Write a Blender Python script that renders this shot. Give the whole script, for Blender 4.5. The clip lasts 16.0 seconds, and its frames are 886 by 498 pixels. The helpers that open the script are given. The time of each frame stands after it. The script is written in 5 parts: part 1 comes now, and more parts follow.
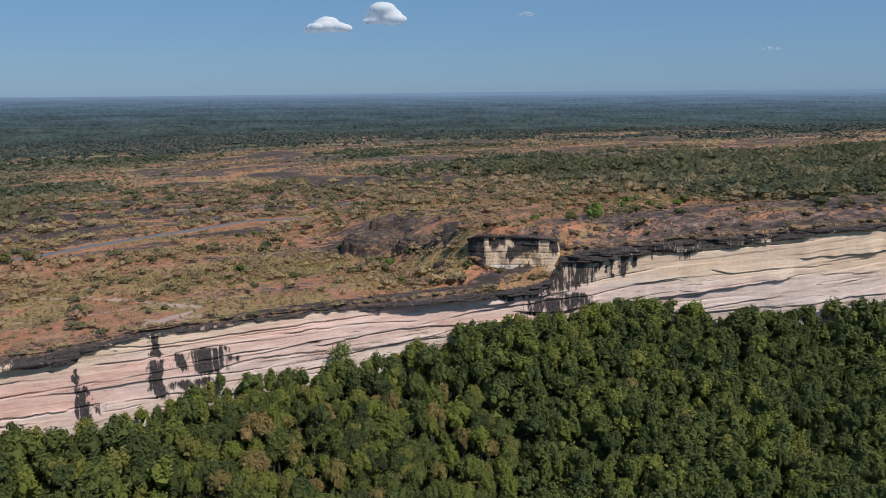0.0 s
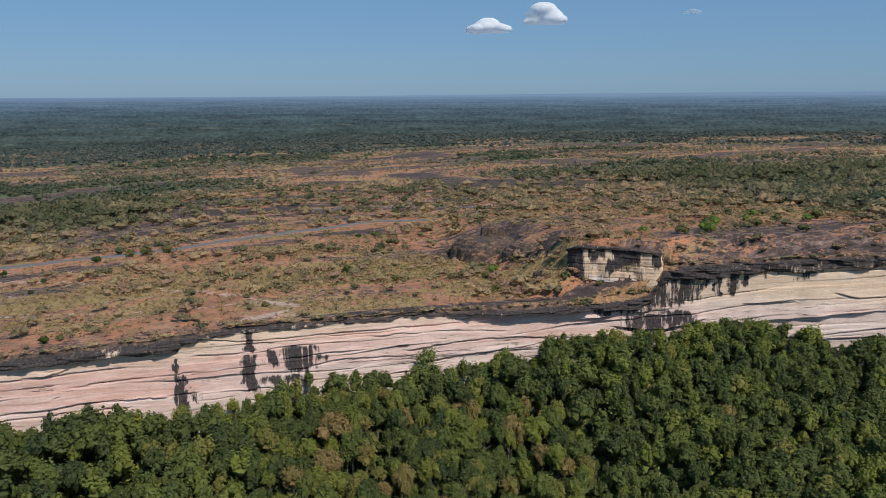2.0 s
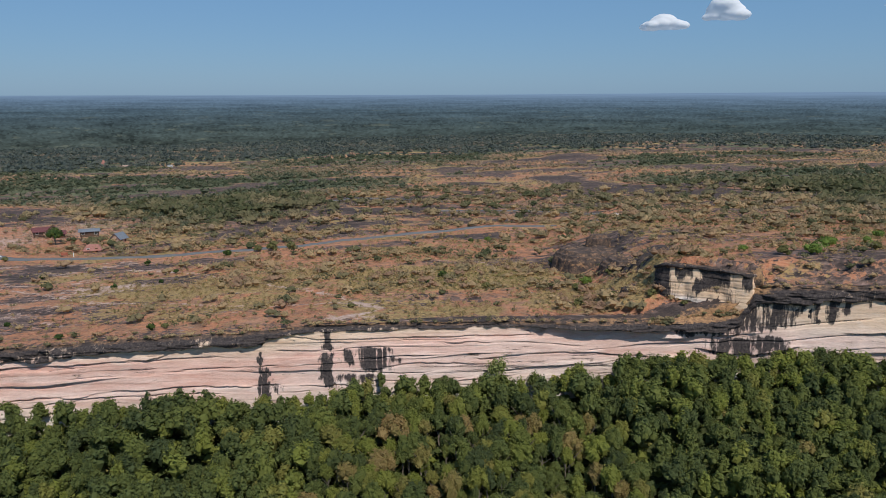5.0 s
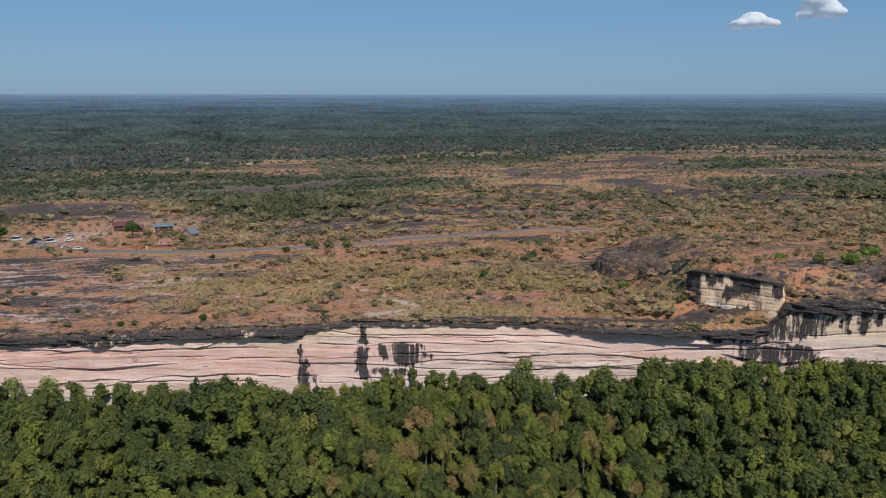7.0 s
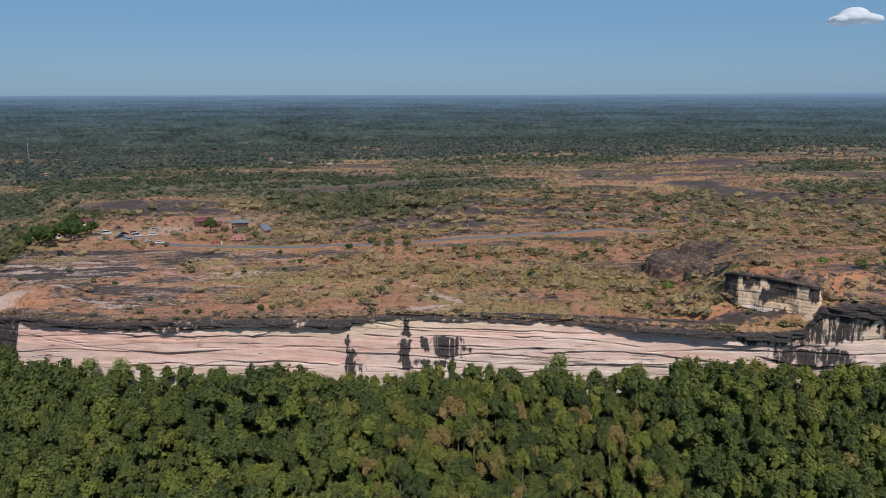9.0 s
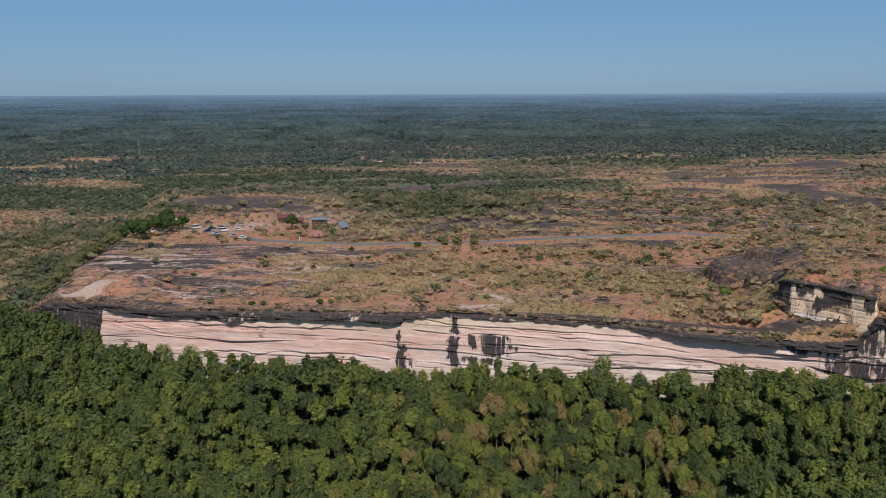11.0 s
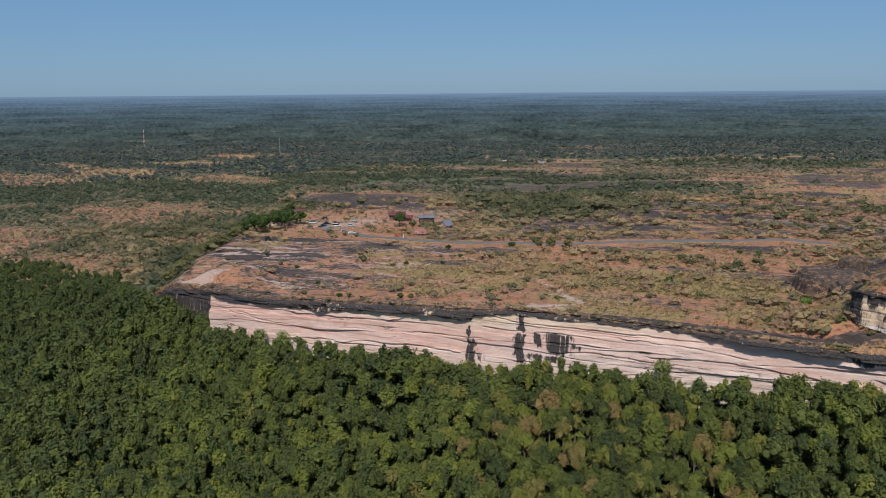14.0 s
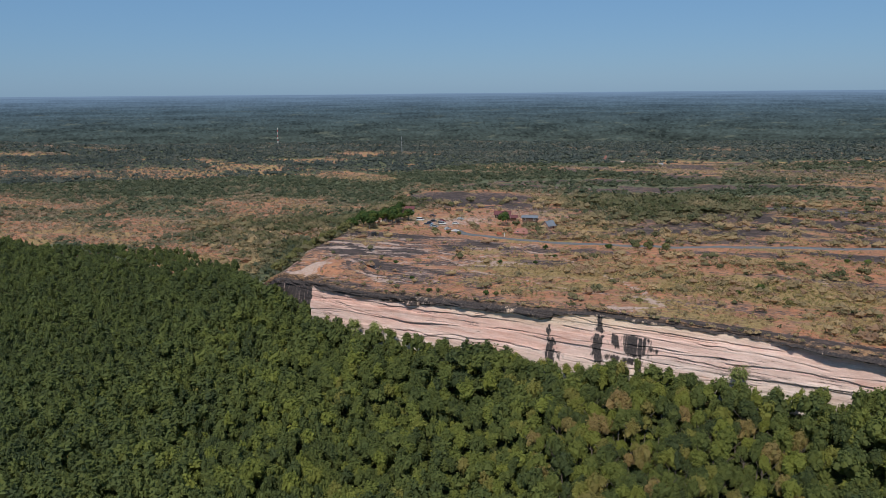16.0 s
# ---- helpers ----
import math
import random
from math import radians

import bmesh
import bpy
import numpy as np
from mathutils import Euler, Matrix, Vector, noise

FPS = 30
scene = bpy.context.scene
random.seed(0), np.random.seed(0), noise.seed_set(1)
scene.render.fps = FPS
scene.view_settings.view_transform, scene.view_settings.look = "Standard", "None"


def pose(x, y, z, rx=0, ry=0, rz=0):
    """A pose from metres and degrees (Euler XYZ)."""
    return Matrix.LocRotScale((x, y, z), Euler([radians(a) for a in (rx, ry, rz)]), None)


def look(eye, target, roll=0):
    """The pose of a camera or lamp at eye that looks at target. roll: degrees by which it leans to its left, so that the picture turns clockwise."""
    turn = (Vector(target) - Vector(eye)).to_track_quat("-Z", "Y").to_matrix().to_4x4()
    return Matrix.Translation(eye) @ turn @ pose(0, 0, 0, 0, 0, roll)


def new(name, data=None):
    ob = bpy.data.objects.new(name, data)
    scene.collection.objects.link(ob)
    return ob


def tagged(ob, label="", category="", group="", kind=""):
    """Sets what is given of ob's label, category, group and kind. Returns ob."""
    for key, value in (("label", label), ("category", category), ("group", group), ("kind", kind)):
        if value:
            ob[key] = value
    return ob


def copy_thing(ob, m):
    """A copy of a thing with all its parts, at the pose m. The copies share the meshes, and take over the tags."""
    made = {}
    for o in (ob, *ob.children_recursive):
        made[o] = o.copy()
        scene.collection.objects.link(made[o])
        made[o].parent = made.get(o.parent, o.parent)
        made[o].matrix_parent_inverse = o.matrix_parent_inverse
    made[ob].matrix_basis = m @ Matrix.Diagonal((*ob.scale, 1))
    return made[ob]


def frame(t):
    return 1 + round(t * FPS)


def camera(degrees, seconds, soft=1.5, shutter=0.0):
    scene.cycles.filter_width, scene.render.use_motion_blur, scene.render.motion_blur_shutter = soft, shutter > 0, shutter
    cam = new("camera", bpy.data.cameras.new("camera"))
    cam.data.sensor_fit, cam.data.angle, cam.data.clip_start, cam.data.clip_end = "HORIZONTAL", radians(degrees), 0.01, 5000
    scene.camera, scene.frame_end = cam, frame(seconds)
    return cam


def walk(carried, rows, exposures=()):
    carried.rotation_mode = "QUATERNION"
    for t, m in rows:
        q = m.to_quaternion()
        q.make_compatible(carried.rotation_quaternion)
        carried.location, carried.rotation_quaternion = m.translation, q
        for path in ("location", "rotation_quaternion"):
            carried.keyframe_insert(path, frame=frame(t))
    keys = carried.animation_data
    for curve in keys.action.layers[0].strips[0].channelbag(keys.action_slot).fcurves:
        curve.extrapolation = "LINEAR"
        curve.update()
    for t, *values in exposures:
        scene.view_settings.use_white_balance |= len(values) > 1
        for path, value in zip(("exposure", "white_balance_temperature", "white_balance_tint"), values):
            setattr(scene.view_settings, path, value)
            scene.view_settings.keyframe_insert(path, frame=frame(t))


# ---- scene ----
FOV = 57.67
PATH = [  # seconds, place, heading, tilt, roll
    (0.0, -44.48, -180.18, 59.91, -28.798, -10.749, -0.402),
    (0.5, -41.04, -181.49, 60.28, -25.929, -10.723, -0.362),
    (1.0, -37.58, -182.69, 60.65, -23.101, -10.694, -0.313),
    (1.5, -34.05, -183.75, 61.07, -20.386, -10.677, -0.291),
    (2.0, -30.44, -184.72, 61.56, -17.663, -10.667, -0.289),
    (2.5, -26.81, -185.65, 62.14, -14.954, -10.676, -0.270),
    (3.0, -23.27, -186.57, 62.72, -12.380, -10.681, -0.231),
    (3.5, -19.80, -187.51, 63.27, -10.156, -10.684, -0.214),
    (6.0, -5.18, -195.55, 66.05, -3.125, -10.818, 0.017),
    (6.5, -2.58, -197.71, 66.53, -1.587, -10.819, 0.059),
    (7.0, 0.00, -200.00, 67.00, 0.000, -10.828, 0.098),
    (7.5, 2.63, -202.33, 67.39, 1.574, -10.847, 0.083),
    (8.0, 5.36, -204.64, 67.72, 2.937, -10.838, 0.018),
    (8.5, 8.20, -206.82, 68.01, 4.425, -10.832, -0.048),
    (9.0, 11.07, -208.78, 68.31, 6.035, -10.830, -0.087),
    (11.5, 27.35, -212.39, 69.86, 14.786, -10.890, -0.182),
    (12.0, 30.72, -213.06, 70.27, 16.555, -10.895, -0.245),
    (12.5, 34.04, -213.78, 70.67, 18.333, -10.915, -0.305),
    (13.0, 37.35, -214.57, 71.06, 19.880, -10.945, -0.341),
    (13.5, 40.67, -215.42, 71.46, 21.237, -10.958, -0.389),
    (14.0, 44.04, -216.26, 71.85, 22.854, -10.976, -0.442),
    (14.5, 47.47, -217.02, 72.24, 25.141, -11.004, -0.486),
    (15.0, 50.98, -217.63, 72.63, 27.425, -11.011, -0.525),
    (15.5, 54.52, -218.15, 73.02, 29.621, -11.007, -0.514),
    (16.0, 58.04, -218.59, 73.40, 31.787, -11.005, -0.471),
]
cam = camera(FOV, 16.0, soft=0.7)
walk(cam, [(t, pose(x, y, z, 90 + tilt, 0, head) @ pose(0, 0, 0, 0, 0, roll)) for t, x, y, z, head, tilt, roll in PATH])

# ---- light ----
SUN_AZ, SUN_EL = 164.0, 49.0          # compass degrees from +y towards +x, and height
sun_dir = Vector((math.sin(radians(SUN_AZ)) * math.cos(radians(SUN_EL)), math.cos(radians(SUN_AZ)) * math.cos(radians(SUN_EL)), math.sin(radians(SUN_EL))))
sun = new("sun", bpy.data.lights.new("sun", "SUN"))
sun.data.energy, sun.data.angle, sun.data.color = 3.55, radians(0.5), (1.0, 0.94, 0.85)
sun.matrix_world = look(sun_dir * 900, (0, 0, 0))
world = bpy.data.worlds.new("sky")
scene.world = world
world.use_nodes = True
wn = world.node_tree.nodes
sky = wn.new("ShaderNodeTexSky")
sky.sky_type, sky.sun_disc = "NISHITA", False
sky.sun_elevation, sky.sun_rotation = radians(SUN_EL), radians(SUN_AZ)
sky.altitude, sky.air_density, sky.dust_density, sky.ozone_density = 200, 1.0, 0.4, 4.0
haze = wn.new("ShaderNodeMix")                       # thin haze evens the sky out
haze.data_type = "RGBA"
haze.inputs[0].default_value, haze.inputs[7].default_value = 0.55, (1.95, 4.1, 6.9, 1)
blue = wn.new("ShaderNodeMix")
blue.data_type, blue.blend_type = "RGBA", "MULTIPLY"
blue.inputs[0].default_value, blue.inputs[7].default_value = 1.0, (0.65, 0.75, 0.92, 1)
world.node_tree.links.new(sky.outputs[0], blue.inputs[6])
world.node_tree.links.new(blue.outputs[2], haze.inputs[6])
world.node_tree.links.new(haze.outputs[2], wn["Background"].inputs[0])
wn["Background"].inputs[1].default_value = 0.081

# ---- node helpers ----


class Mat:
    """A node material under construction."""

    def __init__(self, name, rough=0.9, spec=0.25):
        self.m = bpy.data.materials.new(name)
        self.m.use_nodes = True
        self.t = self.m.node_tree
        self.b = self.t.nodes["Principled BSDF"]
        self.b.inputs["Roughness"].default_value = rough
        self.b.inputs["Specular IOR Level"].default_value = spec

    def node(self, kind, **ins):
        n = self.t.nodes.new(kind)
        for k, v in ins.items():
            self.put(n.inputs[int(k[1:]) if k[0] == "i" and k[1:].isdigit() else k], v)
        return n

    def put(self, socket, v):
        if isinstance(v, bpy.types.NodeSocket):
            self.t.links.new(v, socket)
        elif isinstance(v, tuple) and len(v) == 3 and socket.type == "RGBA":
            socket.default_value = (*v, 1)
        else:
            socket.default_value = v

    def place(self, scale=(1, 1, 1), world=True):
        src = self.node("ShaderNodeNewGeometry").outputs["Position"] if world else self.node("ShaderNodeTexCoord").outputs["Object"]
        return self.node("ShaderNodeMapping", i0=src, Scale=scale).outputs[0]

    def noise(self, size, detail=4.0, rough=0.55, at=None, stretch=(1, 1, 1)):
        n = self.node("ShaderNodeTexNoise", Vector=at or self.place(stretch), Scale=1.0 / size, Detail=detail, Roughness=rough)
        return n.outputs["Fac"]

    def attr(self, name):
        n = self.t.nodes.new("ShaderNodeAttribute")
        n.attribute_name = name
        return n.outputs["Fac"]

    def remap(self, v, a, b, lo=0.0, hi=1.0):
        n = self.node("ShaderNodeMapRange", i0=v, i1=a, i2=b, i3=lo, i4=hi)
        return n.outputs[0]

    def math(self, op, a, b=0.0):
        n = self.t.nodes.new("ShaderNodeMath")
        n.operation = op
        self.put(n.inputs[0], a)
        self.put(n.inputs[1], b)
        return n.outputs[0]

    def mix(self, f, a, b, kind="MIX"):
        n = self.t.nodes.new("ShaderNodeMix")
        n.data_type, n.blend_type = "RGBA", kind
        self.put(n.inputs[0], f)
        self.put(n.inputs[6], a)
        self.put(n.inputs[7], b)
        return n.outputs[2]

    def ramp(self, f, *stops):
        n = self.node("ShaderNodeValToRGB", Fac=f)
        e = n.color_ramp.elements
        while len(e) < len(stops):
            e.new(0.5)
        for k, (p, c) in zip(e, stops):
            k.position, k.color = p, (*c, 1)
        return n.outputs[0]

    def done(self, color, bump=None, height=0.1, rough=None):
        self.put(self.b.inputs["Base Color"], color)
        if rough is not None:
            self.put(self.b.inputs["Roughness"], rough)
        if bump is not None:
            n = self.node("ShaderNodeBump", Height=bump, Distance=height, Strength=1.0)
            self.put(self.b.inputs["Normal"], n.outputs[0])
        return self.m


# ---- numeric helpers ----
rng = np.random.default_rng(7)


def smooth(a, b, v):
    t = np.clip((np.asarray(v, float) - a) / (b - a), 0, 1)
    return t * t * (3 - 2 * t)


def lattice(ix, iy, seed):
    h = (ix * 374761393 + iy * 668265263 + seed * 1442695041) & 0xFFFFFFFF
    h = ((h ^ (h >> 13)) * 1274126177) & 0xFFFFFFFF
    return ((h ^ (h >> 16)) & 0xFFFF) / 65535.0


def vnoise(x, y, seed=0):
    """Smooth value noise in 0..1."""
    x, y = np.broadcast_arrays(np.asarray(x, float), np.asarray(y, float))
    ix, iy = np.floor(x).astype(np.int64), np.floor(y).astype(np.int64)
    fx, fy = x - ix, y - iy
    fx, fy = fx * fx * (3 - 2 * fx), fy * fy * (3 - 2 * fy)
    a, b = lattice(ix, iy, seed), lattice(ix + 1, iy, seed)
    c, d = lattice(ix, iy + 1, seed), lattice(ix + 1, iy + 1, seed)
    return (a * (1 - fx) + b * fx) * (1 - fy) + (c * (1 - fx) + d * fx) * fy


def fbm(x, y, seed=0, octaves=4):
    s, w, t = 0.0, 1.0, 0.0
    for k in range(octaves):
        s = s + w * vnoise(np.asarray(x) * 2 ** k, np.asarray(y) * 2 ** k, seed + 17 * k)
        t += w
        w *= 0.55
    return s / t


# ---- lie of the land ----
EDGE_X = [-900, -420, -250, -185, -140, -132, -106, -34, 28, 80, 97, 200, 330, 900]
EDGE_Y = [90, 60, 40, 24, 11, -1.5, -5, -9, -11, -15, -21, -60, -120, -400]
TOP_X = [-900, -420, -250, -185, -150, -137, -131, -113, -97, -68, -35, -20, 30, 60, 70, 77.5, 81, 97, 126, 156, 200, 900]
TOP_Z = [-2, 1, 3, 1.5, 3.6, 6.2, 7.3, 7.2, 7.8, 9.7, 11.4, 12.6, 12.5, 12.7, 13.6, 14.6, 20.4, 21.4, 23.3, 25, 27, 31]      # at the brink
BACK_X = [-900, -420, -250, -185, -131, -97, -68, -35, -20, 30, 80, 126, 170, 900]
BACK_Z = [-2, 1, 4, 5.2, 6.6, 7.8, 9.7, 11.4, 12.6, 12.5, 13, 14, 16, 22]                          # farther in


def brink(x):
    return np.interp(x, EDGE_X, EDGE_Y)


def edge(x):
    return brink(x) + 1.2 * (fbm(np.asarray(x) / 14.0, 0.3, 5, 3) - 0.5)


def rim(y):
    """West edge of the headland."""
    return np.interp(y, [0, 20, 90, 116, 200, 320, 500], [-139, -165, -196, -206, -250, -300, -430])


def blob_at(x, y, cx, cy, rx, ry, turn=0.0):
    c, s = math.cos(radians(turn)), math.sin(radians(turn))
    u, v = (x - cx) * c + (y - cy) * s, -(x - cx) * s + (y - cy) * c
    return np.exp(-((u / rx) ** 2 + (v / ry) ** 2) ** 2)


def land(x, y):
    """Height of the plateau."""
    x, y = np.asarray(x, float), np.asarray(y, float)
    inside = y - brink(x)
    m = smooth(0, 40, inside)
    z = np.interp(x, TOP_X, TOP_Z) * (1 - m) + np.interp(x, BACK_X, BACK_Z) * m
    z = z + np.interp(y + 10, [-400, 0, 300, 900, 1300, 1800, 2400, 5000], [2, 0, -10, -20, -37, -58, -78, -80])
    # upper terrace behind the outcrop
    xu = np.interp(y, [-400, -120, -55, -38, -27, -16, -15, -4, 5, 30, 60, 120, 200, 320], [900, 336, 200, 156, 126, 97, 83, 65, 62, 64, 68, 78, 120, 200])
    xu = xu + 9 * (fbm(x / 13.0, y / 9.0, 14, 3) - 0.5) * smooth(-12, -2, y)
    wide = np.interp(y, [-16, -12, -3, 10, 40, 120], [3, 5, 9, 12, 24, 60])
    up = np.maximum(24.2 + 0.022 * (x - 62) - 0.07 * np.clip(y, -10, 400) - 0.05 * np.clip(y - 400, 0, None) - 0.02 * np.clip(x - 400, 0, None), z + 2 * smooth(1500, 900, y))
    lift = smooth(-0.5, 0.5, (x - xu) / wide)
    lift = lift * np.where(x > 83, smooth(1.0, 13, inside), 1.0)
    z = z + (up - z) * lift
    z = z + 2.2 * blob_at(x, y, 68, -8, 13, 5, -32) + 2.5 * blob_at(x, y, 58, 1, 7, 7) + 4.2 * blob_at(x, y, -144, 25, 15, 12) * smooth(0, 7, inside)
    # lower ground west of the headland
    xw = rim(y)
    z = z - 14 * smooth(0, 30, xw - x) * np.interp(y, [0, 30, 400, 900], [0.4, 1, 1, 0.3])
    z = z + 2.0 * (fbm(x / 45.0, y / 45.0, 11, 4) - 0.5) * smooth(2, 25, inside)
    z = z + 0.7 * (fbm(x / 9.0, y / 9.0, 12, 3) - 0.5)
    z = z + 7 * (fbm(x / 500.0, y / 500.0, 13, 3) - 0.5) * smooth(700, 1800, y)
    z = z - 70 * smooth(2330, 2700, np.hypot(x, y + 200))
    z = z - 26 * smooth(400, 2000, np.abs(x)) * smooth(300, 1300, y) * smooth(2400, 1200, y)
    return z


FOOT_X = [-900, -450, -260, -190, -160, -131, -35, -14, 12, 30, 60, 95, 130, 170, 900]
FOOT_Z = [-22, -19, -14, -10.5, -11.0, -12.6, -10.2, -5.4, -5.2, -7.6, -2.5, -0.5, -4.0, -4.5, -10]


def valley(x, y):
    """Height of the forest floor below the cliff."""
    d = np.interp(x, EDGE_X, EDGE_Y) - y
    z = np.interp(x, FOOT_X, FOOT_Z) - np.interp(d, [-30, 0, 10, 60, 200, 700, 5000], [0, 0, 2, 20, 38, 70, 110])
    return z + 3.0 * (fbm(x / 22.0, y / 22.0, 21, 3) - 0.5)


def mesh_object(name, verts, faces, mat, attrs=None, smooth_shade=True):
    me = bpy.data.meshes.new(name)
    verts = np.asarray(verts, np.float32)
    faces = np.asarray(faces, np.int32)
    n, k = faces.shape
    me.vertices.add(len(verts))
    me.vertices.foreach_set("co", verts.ravel())
    me.loops.add(n * k)
    me.loops.foreach_set("vertex_index", faces.ravel())
    me.polygons.add(n)
    me.polygons.foreach_set("loop_start", np.arange(0, n * k, k, dtype=np.int32))
    me.polygons.foreach_set("use_smooth", np.full(n, smooth_shade))
    for key, v in (attrs or {}).items():
        a = me.attributes.new(key, "FLOAT", "POINT")
        a.data.foreach_set("value", np.asarray(v, np.float32).ravel())
    me.update(calc_edges=True)
    me.materials.append(mat)
    return new(name, me)


def grid_faces(ny, nx):
    a = np.arange(ny * nx).reshape(ny, nx)
    return np.stack([a[:-1, :-1], a[:-1, 1:], a[1:, 1:], a[1:, :-1]], -1).reshape(-1, 4)


# ---- materials ----
def rock_material():
    m = Mat("sandstone", 0.92)
    fine = m.noise(0.35, 5, 0.65, stretch=(0.45, 0.45, 1.6))
    streaky = m.noise(1.1, 6, 0.8, stretch=(1.0, 1.0, 0.07))
    bed = m.noise(1.2, 8, 0.78, stretch=(0.10, 0.10, 1.0))
    pale = m.mix(m.remap(bed, 0.35, 0.65), (0.60, 0.50, 0.44), (0.86, 0.775, 0.715))
    pink = m.mix(m.remap(bed, 0.35, 0.65), (0.56, 0.30, 0.235), (0.78, 0.53, 0.45))
    buff = m.mix(m.remap(bed, 0.3, 0.7), (0.62, 0.39, 0.24), (0.83, 0.64, 0.46))
    c = m.mix(m.math("MULTIPLY", m.attr("pink"), m.remap(m.noise(3.0, 4, 0.6, stretch=(0.3, 0.3, 1.6)), 0.15, 0.42)), pale, pink)
    c = m.mix(m.math("MULTIPLY", m.attr("buff"), m.remap(m.noise(2.5, 4, 0.6, stretch=(0.5, 0.5, 1)), 0.12, 0.42)), c, buff)
    c = m.mix(m.remap(fine, 0.35, 0.7, 0.0, 0.24), c, (0.30, 0.24, 0.21))
    wash = m.noise(2.4, 5, 0.65, stretch=(0.9, 0.9, 0.12))
    c = m.mix(m.remap(wash, 0.5, 0.72, 0.0, 0.18), c, (0.36, 0.27, 0.235))
    d = m.math("ADD", m.attr("dark"), m.remap(streaky, 0.3, 0.7, -0.45, 0.45))
    black = m.mix(m.remap(m.noise(0.5, 4, 0.6), 0.35, 0.65), (0.030, 0.026, 0.028), (0.085, 0.070, 0.066))
    marks = None
    for size, flat, thin, lo in ((2.6, 0.030, 0.006, 0.55), (1.3, 0.05, 0.006, 0.58)):
        line = m.noise(size, 7, 0.6, stretch=(flat, flat, 1.0))
        line = m.remap(m.math("ABSOLUTE", m.math("SUBTRACT", line, 0.5)), thin * 0.4, thin * 1.3, 1.0, 0.0)
        line = m.math("MULTIPLY", line, m.remap(m.noise(4.0 + size, 4, 0.65, stretch=(0.4, 0.4, 1)), lo, lo + 0.08))
        marks = line if marks is None else m.math("MAXIMUM", marks, line)
    line = marks
    c = m.mix(m.math("MULTIPLY", line, 0.9), c, (0.055, 0.042, 0.038))
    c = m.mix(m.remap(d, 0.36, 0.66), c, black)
    brow = m.ramp(m.noise(1.6, 8, 0.75), (0.40, (0.050, 0.040, 0.038)), (0.53, (0.110, 0.078, 0.062)), (0.65, (0.28, 0.165, 0.10)), (0.76, (0.36, 0.25, 0.17)))
    c = m.mix(m.remap(m.math("ADD", m.attr("brow"), m.remap(m.noise(1.0, 5, 0.7), 0.3, 0.7, -0.4, 0.4)), 0.4, 0.6), c, brow)
    earth = m.mix(m.remap(m.noise(0.8, 6, 0.75), 0.38, 0.62), (0.17, 0.10, 0.06), (0.43, 0.25, 0.13))
    c = m.mix(m.remap(m.math("ADD", m.attr("earth"), m.remap(m.noise(1.7, 6, 0.7), 0.3, 0.7, -0.5, 0.5)), 0.42, 0.58), c, earth)
    m.b.inputs["Specular IOR Level"].default_value = 0.2
    return m.done(c, m.math("SUBTRACT", fine, m.math("MULTIPLY", line, 1.5)), 0.12)


def ground_material():
    m = Mat("plateau_soil", 0.95, 0.15)
    big = m.noise(14.0, 5, 0.6)
    mid = m.noise(3.5, 8, 0.7)
    fine = m.noise(0.8, 6, 0.75)
    soil = m.ramp(big, (0.3, (0.40, 0.178, 0.106)), (0.5, (0.57, 0.232, 0.118)), (0.7, (0.49, 0.278, 0.187)))
    soil = m.mix(m.remap(mid, 0.42, 0.60, 0.0, 0.8), soil, (0.185, 0.112, 0.078))
    soil = m.mix(m.remap(fine, 0.45, 0.65, 0.0, 0.55), soil, (0.55, 0.33, 0.205))
    grass = m.mix(m.remap(fine, 0.35, 0.65), (0.235, 0.158, 0.072), (0.49, 0.345, 0.155))
    f = m.math("ADD", m.attr("grass"), m.remap(m.noise(5.0, 8, 0.75), 0.3, 0.7, -0.6, 0.6))
    c = m.mix(m.remap(f, 0.35, 0.65), soil, grass)
    slab = m.ramp(m.noise(2.6, 9, 0.75, stretch=(0.6, 1.2, 1)), (0.38, (0.044, 0.034, 0.032)), (0.49, (0.110, 0.080, 0.071)), (0.60, (0.28, 0.185, 0.152)), (0.70, (0.56, 0.42, 0.36)))
    slab = m.mix(m.remap(m.attr("slab"), 0.75, 1.0, 0.0, 0.65), slab, (0.062, 0.050, 0.046))
    f = m.math("ADD", m.attr("slab"), m.math("ADD", m.remap(m.noise(6.0, 9, 0.75, stretch=(0.6, 1.3, 1)), 0.3, 0.7, -0.55, 0.55), m.remap(m.noise(1.4, 5, 0.7), 0.3, 0.7, -0.5, 0.5)))
    c = m.mix(m.remap(f, 0.42, 0.54), c, slab)
    palec = m.mix(m.remap(fine, 0.35, 0.65), (0.42, 0.27, 0.20), (0.62, 0.47, 0.40))
    f = m.math("ADD", m.attr("pale"), m.remap(m.noise(2.0, 7, 0.75), 0.3, 0.7, -0.5, 0.5))
    c = m.mix(m.remap(f, 0.45, 0.65), c, palec)
    wood = m.mix(m.remap(m.noise(9.0, 9, 0.8), 0.35, 0.65), (0.085, 0.105, 0.058), (0.20, 0.20, 0.115))
    f = m.math("ADD", m.attr("wood"), m.remap(m.noise(30.0, 8, 0.75), 0.3, 0.7, -0.5, 0.5))
    c = m.mix(m.remap(f, 0.45, 0.65), c, wood)
    return m.done(c, m.math("ADD", fine, m.math("MULTIPLY", mid, 2.0)), 0.35)


